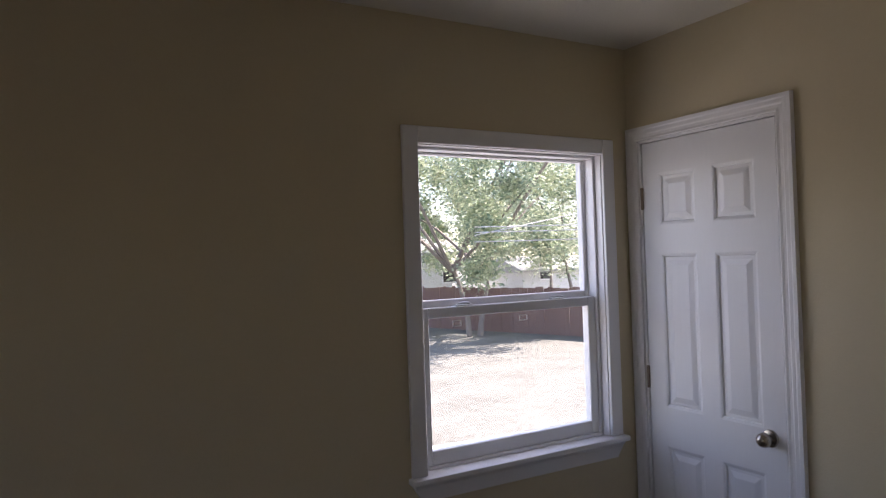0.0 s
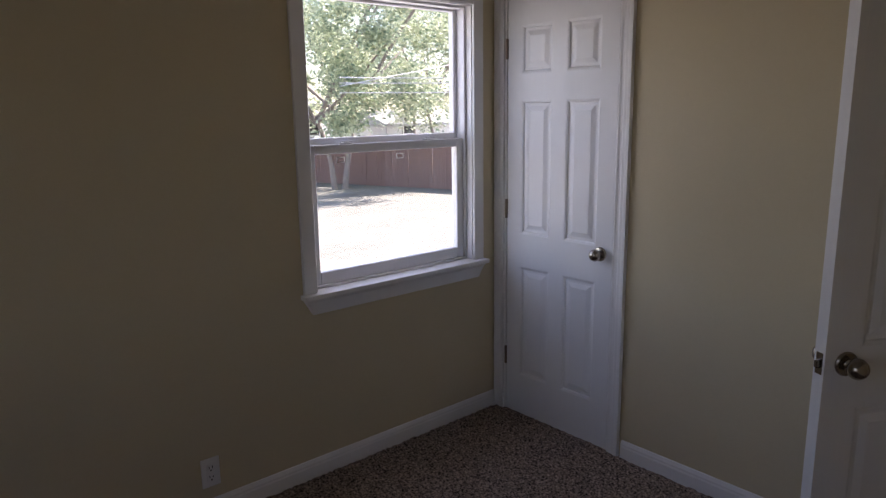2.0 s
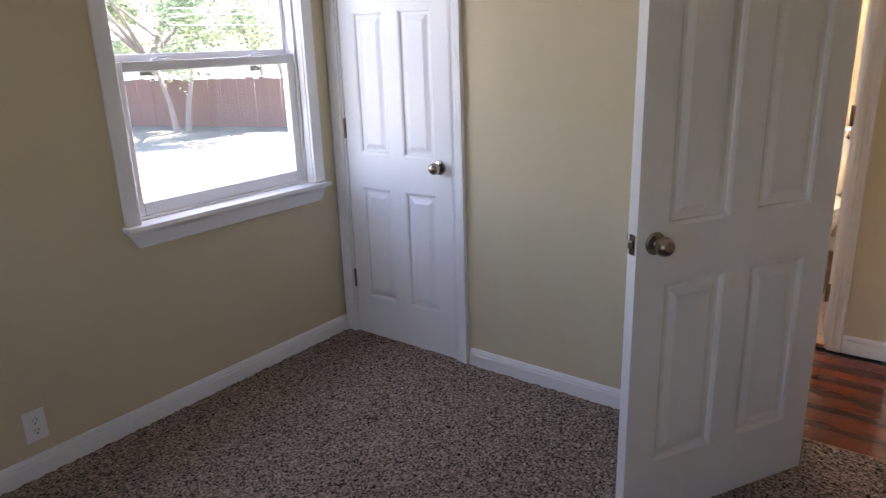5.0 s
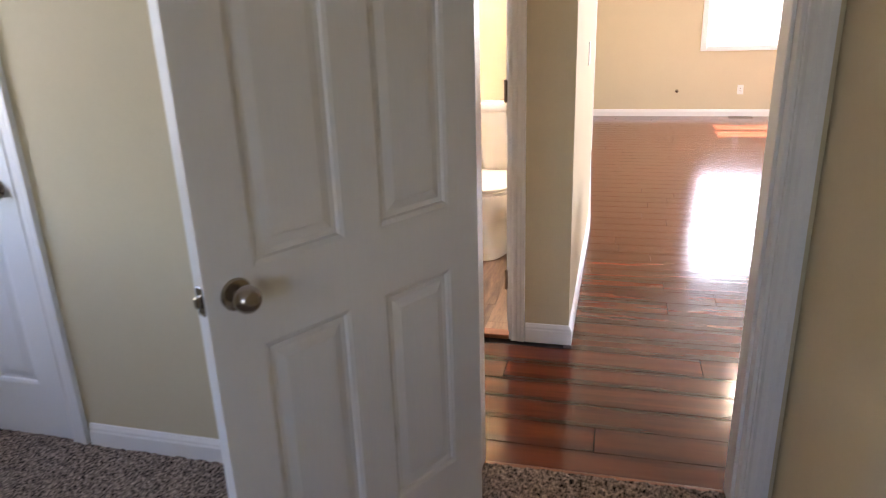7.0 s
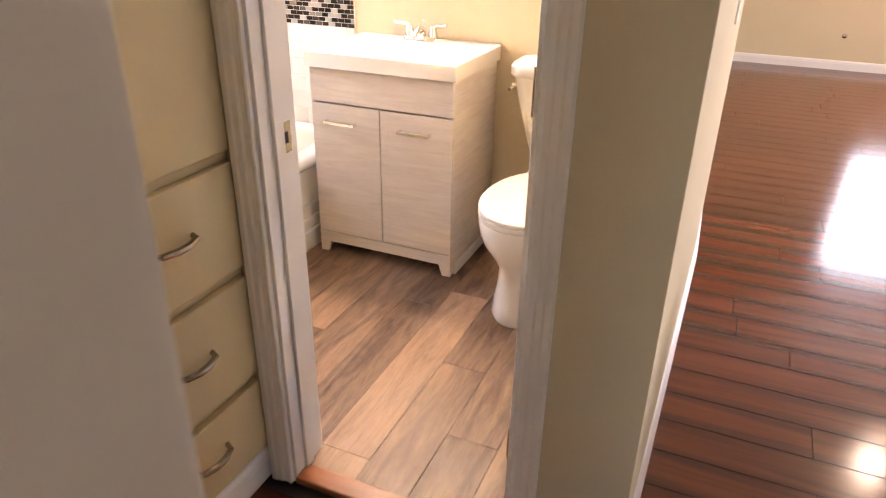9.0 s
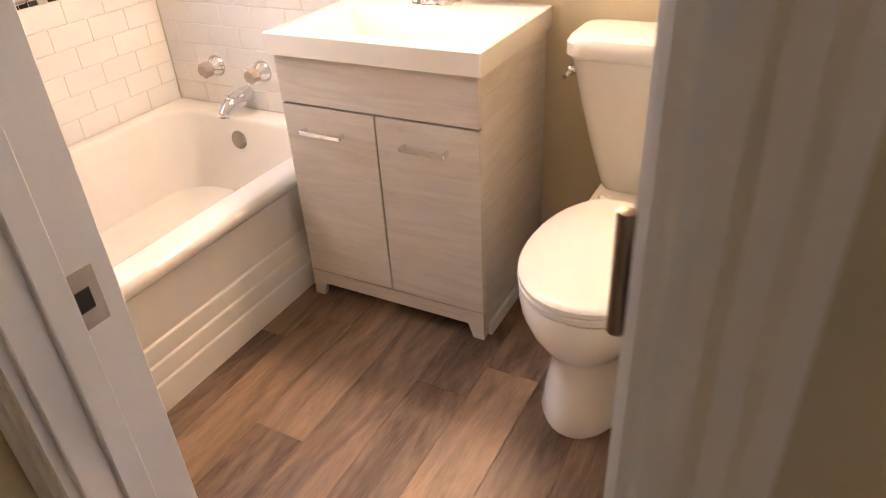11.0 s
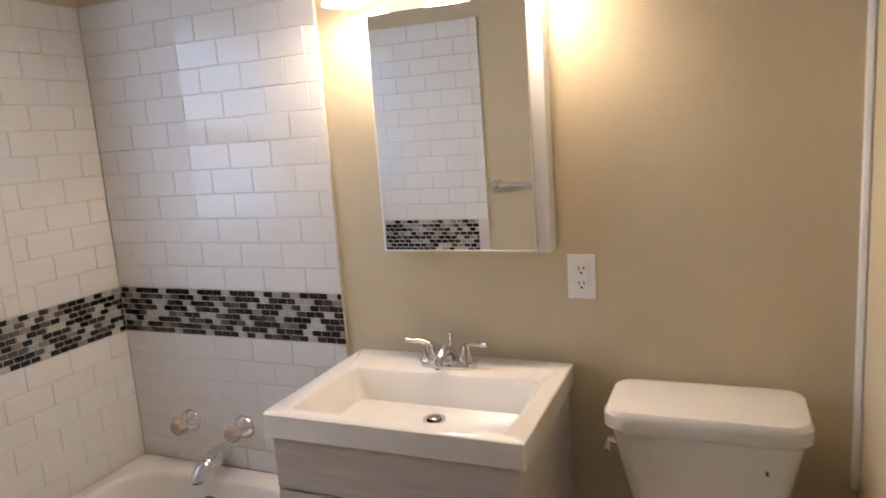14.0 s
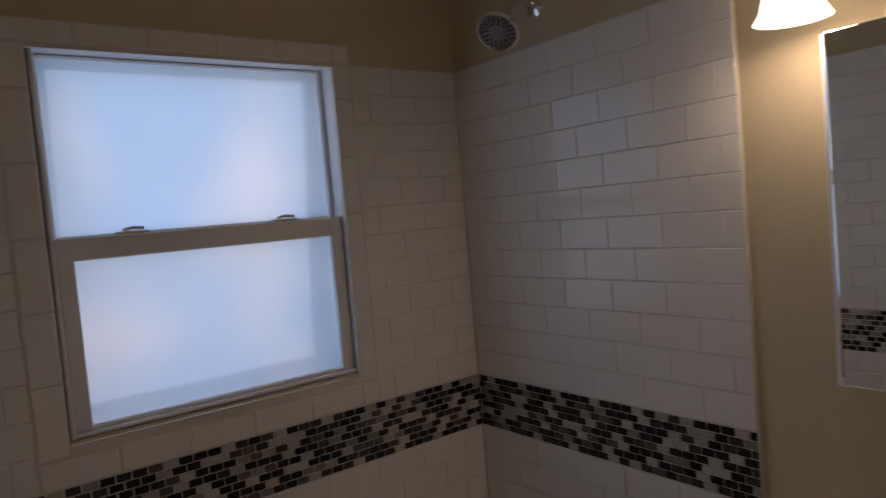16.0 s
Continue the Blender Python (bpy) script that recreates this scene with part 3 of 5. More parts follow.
def double_hung(name, m, w, z0, z1, zr, glass, label, f=0.024, s_lo=0.040, s_up=0.026, s_bot=0.0, up_bot=0.026, up_top=0.025, lo_top=0.038):
    """A vinyl double-hung window: local x across, y outward from the wall face, z up."""
    win = thing(name, label, "window", m, kind="structure")
    bm = bmesh.new()
    for q in ((0, f, z0, z1), (w - f, w, z0, z1), (f, w - f, z0, z0 + f), (f, w - f, z1 - f, z1)):
        box(bm, q[0], q[1], 0.035, 0.130, q[2], q[3], 0.002, 1)
    part("window_frame", bm, M_VINYL, win)
    for nm, y, a, b, s in (("lower_sash", 0.046, z0 + f, zr + 0.018, s_lo), ("upper_sash", 0.086, zr - 0.018, z1 - f, s_up)):
        bm = bmesh.new()
        x0, x1 = f, w - f
        lower = nm == "lower_sash"
        sb = (s_bot or s) if lower else up_bot
        st = lo_top if lower else up_top
        for q in ((x0, x0 + s, a, b), (x1 - s, x1, a, b), (x0 + s, x1 - s, a, a + sb), (x0 + s, x1 - s, b - st, b)):
            box(bm, q[0], q[1], y, y + 0.034, q[2], q[3], 0.003, 1)
        sash = part(nm, bm, M_VINYL, win)
        g = part("pane", boxed(x0 + s - 0.004, x1 - s + 0.004, y + 0.014, y + 0.018, a + sb - 0.004, b - st + 0.004), glass, sash)
        g.visible_shadow = False
        if nm == "lower_sash":
            for lx in (w * 0.24, w * 0.76):
                bm = boxed(lx - 0.035, lx + 0.035, y + 0.004, y + 0.024, b, b + 0.006, 0.002, 1)
                tube(bm, [(lx - 0.02, y + 0.012, b + 0.008), (lx, y + 0.008, b + 0.013), (lx + 0.022, y - 0.002, b + 0.010)], 0.004, 8)
                part("sash_lock", bm, M_VINYL, sash)
    return win


double_hung("window_1", Matrix.Translation((1.855, BN, 0)), 0.872, 0.811, 1.994, 1.380, M_GLASS, "white vinyl double-hung bedroom window looking on the yard", 0.012, 0.040, 0.020, 0.052, 0.062, 0.010)
# reflections of the sash hardware in the glass, modelled as thin white outlines
for gx in (2.035, 2.345):
    bm = bmesh.new()
    for q in ((-0.019, 0.019, 0.0, 0.003), (-0.019, 0.019, 0.020, 0.023), (-0.019, -0.016, 0.003, 0.020), (0.016, 0.019, 0.003, 0.020)):
        box(bm, gx + q[0], gx + q[1], BN + 0.0575, BN + 0.0600, 1.322 + q[2], 1.322 + q[3])
    tagged(part("glass_sticker", bm, M_PLATE), "small white outlined reflection modelled on the window pane", "sticker", "window stickers")
bm = bmesh.new()
for q in ((1.791, 1.853, 0.812, 2.058), (2.731, 2.793, 0.812, 2.058)):
    box(bm, q[0], q[1], BN - 0.016, BN, q[2], q[3], 0.003, 1)
box(bm, 1.853, 2.731, BN - 0.016, BN, 1.996, 2.058, 0.003, 1)
for q in ((1.849, 1.856, 0.812, 1.996), (2.728, 2.735, 0.812, 1.996)):
    box(bm, q[0], q[1], BN, BN + 0.05, q[2], q[3])
box(bm, 1.856, 2.728, BN, BN + 0.05, 1.993, 1.998)
structure("window_casing_1", bm, M_WHITE, "flat white window casing", "window trim")
bm = bmesh.new()
box(bm, 1.781, 2.805, BN - 0.045, BN + 0.06, 0.790, 0.811, 0.004)
prism(bm, [(0, 0), (0.016, 0), (0.020, 0.05), (0.030, 0.066), (0, 0.066)], (1.829, BN, 0.723), (2.757, BN, 0.723), (0, -1, 0), (0, 0, 1), 0.6, 0.6)
structure("window_sill_1", bm, M_WHITE, "white painted window stool and bevelled apron", "window sill")

double_hung("window_2", Matrix.Translation((4.456, TN - 0.030, 0)), 0.705, 1.128, 1.958, 1.534, M_FROST, "white vinyl bathroom window with frosted panes", 0.009, 0.036, 0.012, 0.010, 0.040, 0.006, 0.050)
for k, y in enumerate((-0.30, -1.25)):
    double_hung("window_3", Matrix.Translation((LE, y, 0)) @ Matrix.Rotation(radians(-90), 4, "Z"), 0.88, 0.86, 2.07, 1.46, M_GLASS, "white double-hung living room window in full sun")
bm = bmesh.new()
for q in ((-2.205, -2.135, 0.80, 2.14), (-0.30, -0.225, 0.80, 2.14)):
    box(bm, LE - 0.016, LE, q[0], q[1], q[2], q[3], 0.003, 1)
box(bm, LE - 0.015, LE, -2.135, -0.30, 2.065, 2.14, 0.003, 1)
box(bm, LE - 0.022, LE + 0.05, -2.135, -0.30, 0.80, 0.865, 0.003, 1)
box(bm, LE - 0.012, LE + 0.1, -1.252, -1.178, 0.865, 2.065, 0.003, 1)
structure("window_casing_3", bm, M_WHITE, "white casing round the wide living room window", "window trim")

bm = bmesh.new()
for wx in (8.25, 9.30):
    wy = LN + (wx - TE - 0.12) * 0.0435
    box(bm, wx, wx + 0.07, wy - 0.022, wy + 0.02, 0.0, 2.1, 0.003, 1)
structure("trim_living_door", bm, M_WHITE, "white door casing along the living room wall", "door trim")
# invented window, never in view, round the added west fill lamp
double_hung("window_4", Matrix.Translation((BW, 1.0, 0)) @ Matrix.Rotation(radians(90), 4, "Z"), 0.90, 0.89, 2.01, 1.45, M_GLASS, "added white double-hung bedroom window, out of view behind")
M_MOSAIC_FAR = ramp_mat("glass_mosaic_joined", [(0, (0.008, 0.007, 0.006)), (0.32, (0.018, 0.014, 0.011)), (0.5, (0.06, 0.05, 0.04)), (0.66, (0.30, 0.29, 0.25)), (0.84, (0.48, 0.46, 0.42))], 0.10, "ISLAND")

# ---- bathroom ----
# bathtub
tub = thing("bathtub", "white enamelled alcove bathtub with a ribbed apron", "bathtub")


def rrect(x0, x1, y0, y1, z, r, k=6):
    out = []
    for cx, cy, a0 in ((x1 - r, y1 - r, 0), (x0 + r, y1 - r, 90), (x0 + r, y0 + r, 180), (x1 - r, y0 + r, 270)):
        for i in range(k + 1):
            a = radians(a0 + 90 * i / k)
            out.append((cx + r * math.cos(a), cy + r * math.sin(a), z))
    return out


TX0, TX1, TY0, TY1, RIM = 4.074, 5.558, 2.398, 3.299, 0.424
rings = [rrect(TX0, TX1, TY0 + 0.019, TY1, 0.372, 0.01), rrect(TX0, TX1, TY0 + 0.006, TY1, 0.384, 0.012), rrect(TX0, TX1, TY0, TY1, 0.398, 0.014), rrect(TX0 + 0.001, TX1 - 0.001, TY0 + 0.002, TY1 - 0.001, 0.409, 0.016),
         rrect(TX0 + 0.002, TX1 - 0.002, TY0 + 0.009, TY1 - 0.002, 0.419, 0.02), rrect(TX0 + 0.004, TX1 - 0.004, TY0 + 0.020, TY1 - 0.003, RIM, 0.024),
         rrect(TX0 + 0.08, TX1 - 0.085, TY0 + 0.098, TY1 - 0.045, RIM, 0.13), rrect(TX0 + 0.088, TX1 - 0.090, TY0 + 0.108, TY1 - 0.051, RIM - 0.004, 0.13), rrect(TX0 + 0.096, TX1 - 0.096, TY0 + 0.116, TY1 - 0.057, RIM - 0.018, 0.13),
         rrect(TX0 + 0.13, TX1 - 0.105, TY0 + 0.130, TY1 - 0.07, 0.25, 0.14), rrect(TX0 + 0.22, TX1 - 0.125, TY0 + 0.150, TY1 - 0.09, 0.12, 0.15), rrect(TX0 + 0.30, TX1 - 0.17, TY0 + 0.19, TY1 - 0.14, 0.085, 0.14)]
part("basin", loft(bmesh.new(), rings, cap0=False), M_TUB, tub, smooth=True)
# the front steps out in three narrow ledges towards the floor
APRON = [(-0.03, 0.0), (0.0, 0.0), (0.0, 0.082), (-0.001, 0.086), (-0.0055, 0.090), (-0.0055, 0.138), (-0.0065, 0.142), (-0.011, 0.146), (-0.011, 0.194), (-0.012, 0.198), (-0.0165, 0.202), (-0.016, 0.352), (-0.014, 0.366), (-0.03, 0.366)]
bm = prism(bmesh.new(), APRON, (TX0, TY0 + 0.004, FB), (TX1, TY0 + 0.004, FB), (0, -1, 0))
part("apron", bm, M_TUB, tub, "ribbed white tub front", True)
m = Matrix.Translation((5.462, 2.925, 0.335)) @ Matrix.Rotation(radians(-82), 4, "Y")
part("overflow_plate", lathe(bmesh.new(), [(0.001, 0), (0.037, 0), (0.036, 0.006), (0.028, 0.010), (0.001, 0.011)], m, 24), M_NICKEL, tub, "round brushed overflow plate", True)

# tub valves, spout, shower
for hy in (3.062, 2.838):
    v = thing("tub_valve_handle", "clear acrylic tub handle on a chrome escutcheon", "faucet handle", group="tub valves")
    m = Matrix.Translation((TE - 0.012, hy, 0.575)) @ Matrix.Rotation(radians(-90), 4, "Y")
    part("escutcheon", lathe(bmesh.new(), [(0.001, 0), (0.041, 0), (0.040, 0.007), (0.027, 0.022), (0.015, 0.038), (0.001, 0.038)], m, 24), M_CHROME, v, "chrome bell escutcheon", True)
    bm = bmesh.new()
    rings = []
    for r, h in ((0.012, 0.034), (0.024, 0.040), (0.029, 0.050), (0.029, 0.066), (0.022, 0.076), (0.002, 0.078)):
        rings.append([m @ Vector(((r * (1 + 0.06 * (-1) ** i)) * math.cos(math.pi * i / 8), (r * (1 + 0.06 * (-1) ** i)) * math.sin(math.pi * i / 8), h)) for i in range(16)])
    part("knob", loft(bm, rings), M_ACRYL, v, "clear fluted acrylic knob", True)
v = thing("tub_spout", "chrome tub spout with a diverter", "tub spout")
part("spout", tube(bmesh.new(), [(TE - 0.012, 2.930, 0.482), (TE - 0.05, 2.930, 0.482), (TE - 0.10, 2.930, 0.476), (TE - 0.135, 2.930, 0.464), (TE - 0.155, 2.930, 0.446), (TE - 0.158, 2.930, 0.436)], [0.031, 0.031, 0.029, 0.026, 0.022, 0.020], 16), M_CHROME, v, "", True)
part("diverter", lathe(bmesh.new(), [(0.001, 0), (0.007, 0), (0.006, 0.012), (0.008, 0.018), (0.001, 0.02)], Matrix.Translation((TE - 0.118, 2.935, 0.490)), 12), M_CHROME, v, "", True)
v = thing("shower_head", "chrome shower head on a short bent arm", "shower head")
m = Matrix.Translation((TE, 2.955, 2.054)) @ Matrix.Rotation(radians(-90), 4, "Y")
part("flange", lathe(bmesh.new(), [(0.001, 0), (0.032, 0), (0.031, 0.005), (0.018, 0.012), (0.001, 0.013)], m, 24), M_CHROME, v, "", True)
part("arm", tube(bmesh.new(), [(TE, 2.955, 2.054), (TE - 0.06, 2.949, 2.058), (TE - 0.10, 2.942, 2.042), (TE - 0.14, 2.932, 2.006)], 0.0105, 12), M_CHROME, v, "", True)
hm = look((TE - 0.145, 2.930, 1.998), (TE - 0.295, 2.872, 1.828)) @ Matrix.Scale(0.9, 4)
head = part("head", lathe(bmesh.new(), [(0.001, 0.02), (0.014, 0.018), (0.016, -0.012), (0.030, -0.030), (0.056, -0.046), (0.061, -0.058), (0.058, -0.064), (0.001, -0.064)], hm, 28), M_CHROME, v, "", True)
part("face", lathe(bmesh.new(), [(0.001, -0.063), (0.053, -0.063), (0.052, -0.066), (0.018, -0.066), (0.001, -0.067)], hm, 28), mat("grey_spray_face", (0.30, 0.30, 0.31), 0.25, 0.9), head, "dull chrome spray face", True)
bm = bmesh.new()
for ring_r, cnt in ((0.046, 22), (0.038, 18), (0.029, 12)):
    for i in range(cnt):
        a = 2 * math.pi * i / cnt
        lathe(bm, [(0.0005, -0.0645), (0.0038, -0.0645), (0.0032, -0.068), (0.0005, -0.068)], hm @ Matrix.Translation((ring_r * math.cos(a), ring_r * math.sin(a), 0)), 6)
part("nozzles", bm, M_DARK, head, "dark rubber nozzles")
v = thing("wall_hook", "small chrome wall hook above the tiles", "hook")
m = Matrix.Translation((TE, 2.540, 2.028)) @ Matrix.Rotation(radians(-90), 4, "Y")
part("rose", lathe(bmesh.new(), [(0.001, 0), (0.017, 0), (0.016, 0.005), (0.008, 0.009), (0.001, 0.01)], m, 16), M_CHROME, v, "", True)
part("peg", tube(bmesh.new(), [(TE - 0.005, 2.540, 2.028), (TE - 0.03, 2.540, 2.022), (TE - 0.045, 2.540, 2.032)], [0.006, 0.007, 0.010], 10), M_CHROME, v, "", True)

# vanity cabinet and sink top
VX, VB, VY0, VY1 = 5.108, TE - 0.006, 1.757, 2.362
van = thing("vanity_cabinet", "pale grey wood-grain vanity cabinet on short feet", "vanity")
bm = bmesh.new()
for y0, y1 in ((VY0, VY0 + 0.016), (VY1 - 0.016, VY1)):
    box(bm, VX + 0.018, VB, y0, y1, FB + 0.002, 0.808, 0.001, 1)
box(bm, VX + 0.02, VB, VY0 + 0.016, VY1 - 0.016, 0.115, 0.130)
box(bm, VB - 0.01, VB, VY0 + 0.016, VY1 - 0.016, 0.13, 0.80)
part("body", bm, M_VANITY, van)
part("drawer_front", boxed(VX, VX + 0.018, VY0, VY1, 0.676, 0.806, 0.0012, 1), M_VANITY, van)
mid = (VY0 + VY1) / 2
for nm_y0, nm_y1, hy in ((mid + 0.002, VY1, 2.228), (VY0, mid - 0.002, 1.908)):
    d = part("door", boxed(VX, VX + 0.018, nm_y0, nm_y1, 0.118, 0.670, 0.0012, 1), M_VANITY, van)
    bm = bmesh.new()
    for e in (-0.062, 0.062):
        box(bm, VX - 0.026, VX, hy + e - 0.005, hy + e + 0.005, 0.594, 0.608, 0.0015, 1)
    box(bm, VX - 0.030, VX - 0.022, hy - 0.067, hy + 0.067, 0.594, 0.608, 0.002, 1)
    part("handle", bm, M_CHROME, d, "chrome bar handle")
bm = bmesh.new()
pts = [(VY0, FB), (VY0 + 0.034, FB), (VY0 + 0.050, 0.068), (VY1 - 0.050, 0.068), (VY1 - 0.034, FB), (VY1, FB), (VY1, 0.114), (VY0, 0.114)]
f0, f1 = [[bm.verts.new((xx, y, z + 0.001)) for y, z in pts] for xx in (VX, VX + 0.018)]
bm.faces.new(f0)
bm.faces.new(f1[::-1])
for i in range(8):
    bm.faces.new((f0[i], f1[i], f1[(i + 1) % 8], f0[(i + 1) % 8]))
part("foot_rail", bm, M_VANITY, van)
structure("trim_vanity_foot", boxed(VX + 0.03, TE - 0.03, VY0 - 0.012, VY0 - 0.001, FB, FB + 0.045, 0.003), M_WHITE, "white quarter-round strip beside the vanity", "trim")

sink = thing("sink_top", "white one-piece vanity top with a rectangular basin", "sink")
SX0, SX1, SY0, SY1, SZ0, SZ1 = 5.094, TE - 0.003, 1.742, 2.376, 0.810, 0.869
r0 = rrect(SX0, SX1, SY0, SY1, SZ0, 0.004, 2)
rings = [rrect(SX0 + 0.02, SX1 - 0.01, SY0 + 0.02, SY1 - 0.02, SZ0, 0.004, 4), rrect(SX0, SX1, SY0, SY1, SZ0, 0.005, 4), rrect(SX0, SX1, SY0, SY1, SZ1 - 0.004, 0.005, 4), rrect(SX0 + 0.004, SX1 - 0.002, SY0 + 0.004, SY1 - 0.004, SZ1, 0.008, 4),
         rrect(5.128, 5.418, 1.788, 2.318, SZ1, 0.012, 4), rrect(5.133, 5.413, 1.793, 2.313, SZ1 - 0.006, 0.014, 4), rrect(5.165, 5.400, 1.815, 2.290, 0.788, 0.03, 4), rrect(5.19, 5.385, 1.84, 2.265, 0.776, 0.03, 4)]
part("basin", loft(bmesh.new(), rings, cap0=False), M_SINK, sink, smooth=True)
m = Matrix.Translation((5.345, 2.050, 0.776))
dr = part("drain", lathe(bmesh.new(), [(0.001, 0.001), (0.030, 0.001), (0.029, 0.004), (0.021, 0.003), (0.020, 0.001), (0.001, 0.001)], m, 24), M_CHROME, sink, "chrome drain ring", True)
part("stopper", lathe(bmesh.new(), [(0.001, 0.003), (0.016, 0.003), (0.017, 0.008), (0.012, 0.011), (0.001, 0.012)], m, 20), M_NICKEL, dr, "dark metal stopper", True)

fc = thing("bathroom_faucet", "chrome two-handle faucet on the sink top", "faucet")
FX, FY = 5.478, 2.058
part("base", loft(bmesh.new(), [oval(FX, FY, SZ1 + 0.0, 0.027, 0.080, 32, 0.7), oval(FX, FY, SZ1 + 0.016, 0.027, 0.080, 32, 0.7), oval(FX, FY, SZ1 + 0.024, 0.021, 0.072, 32, 0.7)]), M_CHROME, fc, "", True)
part("spout", tube(bmesh.new(), [(FX + 0.004, FY, SZ1 + 0.012), (FX, FY, SZ1 + 0.042), (FX - 0.022, FY, SZ1 + 0.050), (FX - 0.052, FY, SZ1 + 0.040), (FX - 0.070, FY, SZ1 + 0.026), (FX - 0.074, FY, SZ1 + 0.016)], [0.022, 0.021, 0.017, 0.013, 0.011, 0.010], 14), M_CHROME, fc, "", True)
for s in (-1, 1):
    hx = FY + s * 0.052
    bm = lathe(bmesh.new(), [(0.001, 0.012), (0.022, 0.014), (0.020, 0.030), (0.015, 0.050), (0.012, 0.062), (0.001, 0.066)], Matrix.Translation((FX, hx, SZ1)), 18)
    tube(bm, [(FX, hx, SZ1 + 0.058), (FX - 0.002, hx + s * 0.022, SZ1 + 0.068), (FX - 0.006, hx + s * 0.046, SZ1 + 0.066), (FX - 0.010, hx + s * 0.064, SZ1 + 0.072)], [0.009, 0.007, 0.006, 0.007], 10)
    part("handle", bm, M_CHROME, fc, "chrome lever handle", True)
part("lift_rod", lathe(bmesh.new(), [(0.001, 0), (0.003, 0), (0.003, 0.065), (0.006, 0.070), (0.005, 0.078), (0.001, 0.080)], Matrix.Translation((FX + 0.022, FY, SZ1 + 0.01)), 10), M_CHROME, fc, "", True)

# toilet
CY = 1.420
wc = thing("toilet", "white two-piece toilet with its lid down", "toilet")
lv = [(0.0, 5.13, 0.272, 0.122), (0.012, 5.13, 0.276, 0.126), (0.06, 5.13, 0.267, 0.116), (0.14, 5.13, 0.252, 0.107), (0.20, 5.12, 0.246, 0.108), (0.25, 5.10, 0.262, 0.128), (0.30, 5.08, 0.275, 0.157), (0.34, 5.07, 0.277, 0.172), (0.375, 5.066, 0.274, 0.178), (0.392, 5.066, 0.270, 0.177)]
part("bowl", loft(bmesh.new(), [oval(cx, CY, FB + z, a, b, 40, 0.92) for z, cx, a, b in lv]), M_PORC, wc, "", True)
part("deck", loft(bmesh.new(), [rrect(5.22, 5.50, CY - 0.10, CY + 0.10, 0.22, 0.03, 4), rrect(5.22, 5.53, CY - 0.12, CY + 0.12, 0.36, 0.03, 4), rrect(5.24, 5.535, CY - 0.115, CY + 0.115, 0.425, 0.03, 4), rrect(5.25, 5.53, CY - 0.108, CY + 0.108, 0.435, 0.03, 4)]), M_PORC, wc, "", True)


def egg(z, s, cx=5.058, a=0.262, b=0.175):
    out = []
    for x, y, zz in oval(cx, CY, z, a * s, b * s, 44, 0.95):
        t = (x - cx) / a
        out.append((min(x, cx + a * 0.92 * s), CY + (y - CY) * (1 - 0.06 * t), zz))
    return out


part("seat", loft(bmesh.new(), [egg(0.414, 0.97), egg(0.416, 1.0), egg(0.430, 1.005), egg(0.433, 0.98)]), M_LID, wc, "white plastic seat", True)
part("lid", loft(bmesh.new(), [egg(0.435, 0.98), egg(0.437, 1.0), egg(0.447, 1.0), egg(0.453, 0.975), egg(0.455, 0.93)]), M_LID, wc, "white plastic lid, closed", True)
for s in (-1, 1):
    part("seat_hinge", lathe(bmesh.new(), [(0.001, 0), (0.016, 0), (0.016, 0.012), (0.010, 0.018), (0.001, 0.019)], Matrix.Translation((5.312, CY + s * 0.07, 0.436)), 14), M_LID, wc, "", True)
tk = part("tank", loft(bmesh.new(), [rrect(5.375, 5.545, CY - 0.100, CY + 0.100, 0.436, 0.035, 5), rrect(5.370, 5.552, CY - 0.112, CY + 0.112, 0.450, 0.04, 5), rrect(5.362, 5.556, CY - 0.143, CY + 0.143, 0.56, 0.04, 5), rrect(5.355, 5.558, CY - 0.175, CY + 0.175, 0.68, 0.04, 5), rrect(5.350, 5.558, CY - 0.200, CY + 0.200, 0.792, 0.04, 5)]), M_PORC, wc, "", True)
part("tank_lid", loft(bmesh.new(), [rrect(5.345, 5.560, CY - 0.206, CY + 0.206, 0.793, 0.045, 6), rrect(5.338, 5.562, CY - 0.215, CY + 0.215, 0.802, 0.05, 6), rrect(5.338, 5.562, CY - 0.215, CY + 0.215, 0.832, 0.05, 6), rrect(5.345, 5.558, CY - 0.208, CY + 0.208, 0.843, 0.05, 6), rrect(5.375, 5.53, CY - 0.18, CY + 0.18, 0.848, 0.04, 6)]), M_PORC, wc, "", True)
bm = bmesh.new()
tube(bm, [(5.39, CY + 0.18, 0.752), (5.39, CY + 0.208, 0.752)], 0.012, 12)
tube(bm, [(5.39, CY + 0.206, 0.752), (5.37, CY + 0.207, 0.750), (5.345, CY + 0.206, 0.746)], [0.007, 0.006, 0.007], 10)
part("flush_lever", bm, M_CHROME, wc, "chrome flush lever", True)
part("maker_mark", boxed(5.3505, 5.3530, CY - 0.128, CY - 0.122, 0.728, 0.738), M_DARK, wc)

# toilet paper on its wall holder
tp = thing("toilet_paper_holder", "white paper roll on a wall holder by the toilet", "toilet paper")
part("roll", lathe(bmesh.new(), [(0.018, -0.05), (0.041, -0.05), (0.042, -0.048), (0.042, 0.048), (0.041, 0.05), (0.018, 0.05)], Matrix.Translation((4.655, TS + 0.044, 0.862)) @ Matrix.Rotation(radians(90), 4, "Y"), 28), M_PAPER, tp, "white paper roll", True)
bm = bmesh.new()
tube(bm, [(4.591, TS + 0.044, 0.862), (4.719, TS + 0.044, 0.862)], 0.008, 10)
for xx in (4.591, 4.719):
    tube(bm, [(xx, TS, 0.862), (xx, TS + 0.048, 0.862)], 0.010, 10)
part("bracket", bm, M_CHROME, tp, "chrome bracket", True)

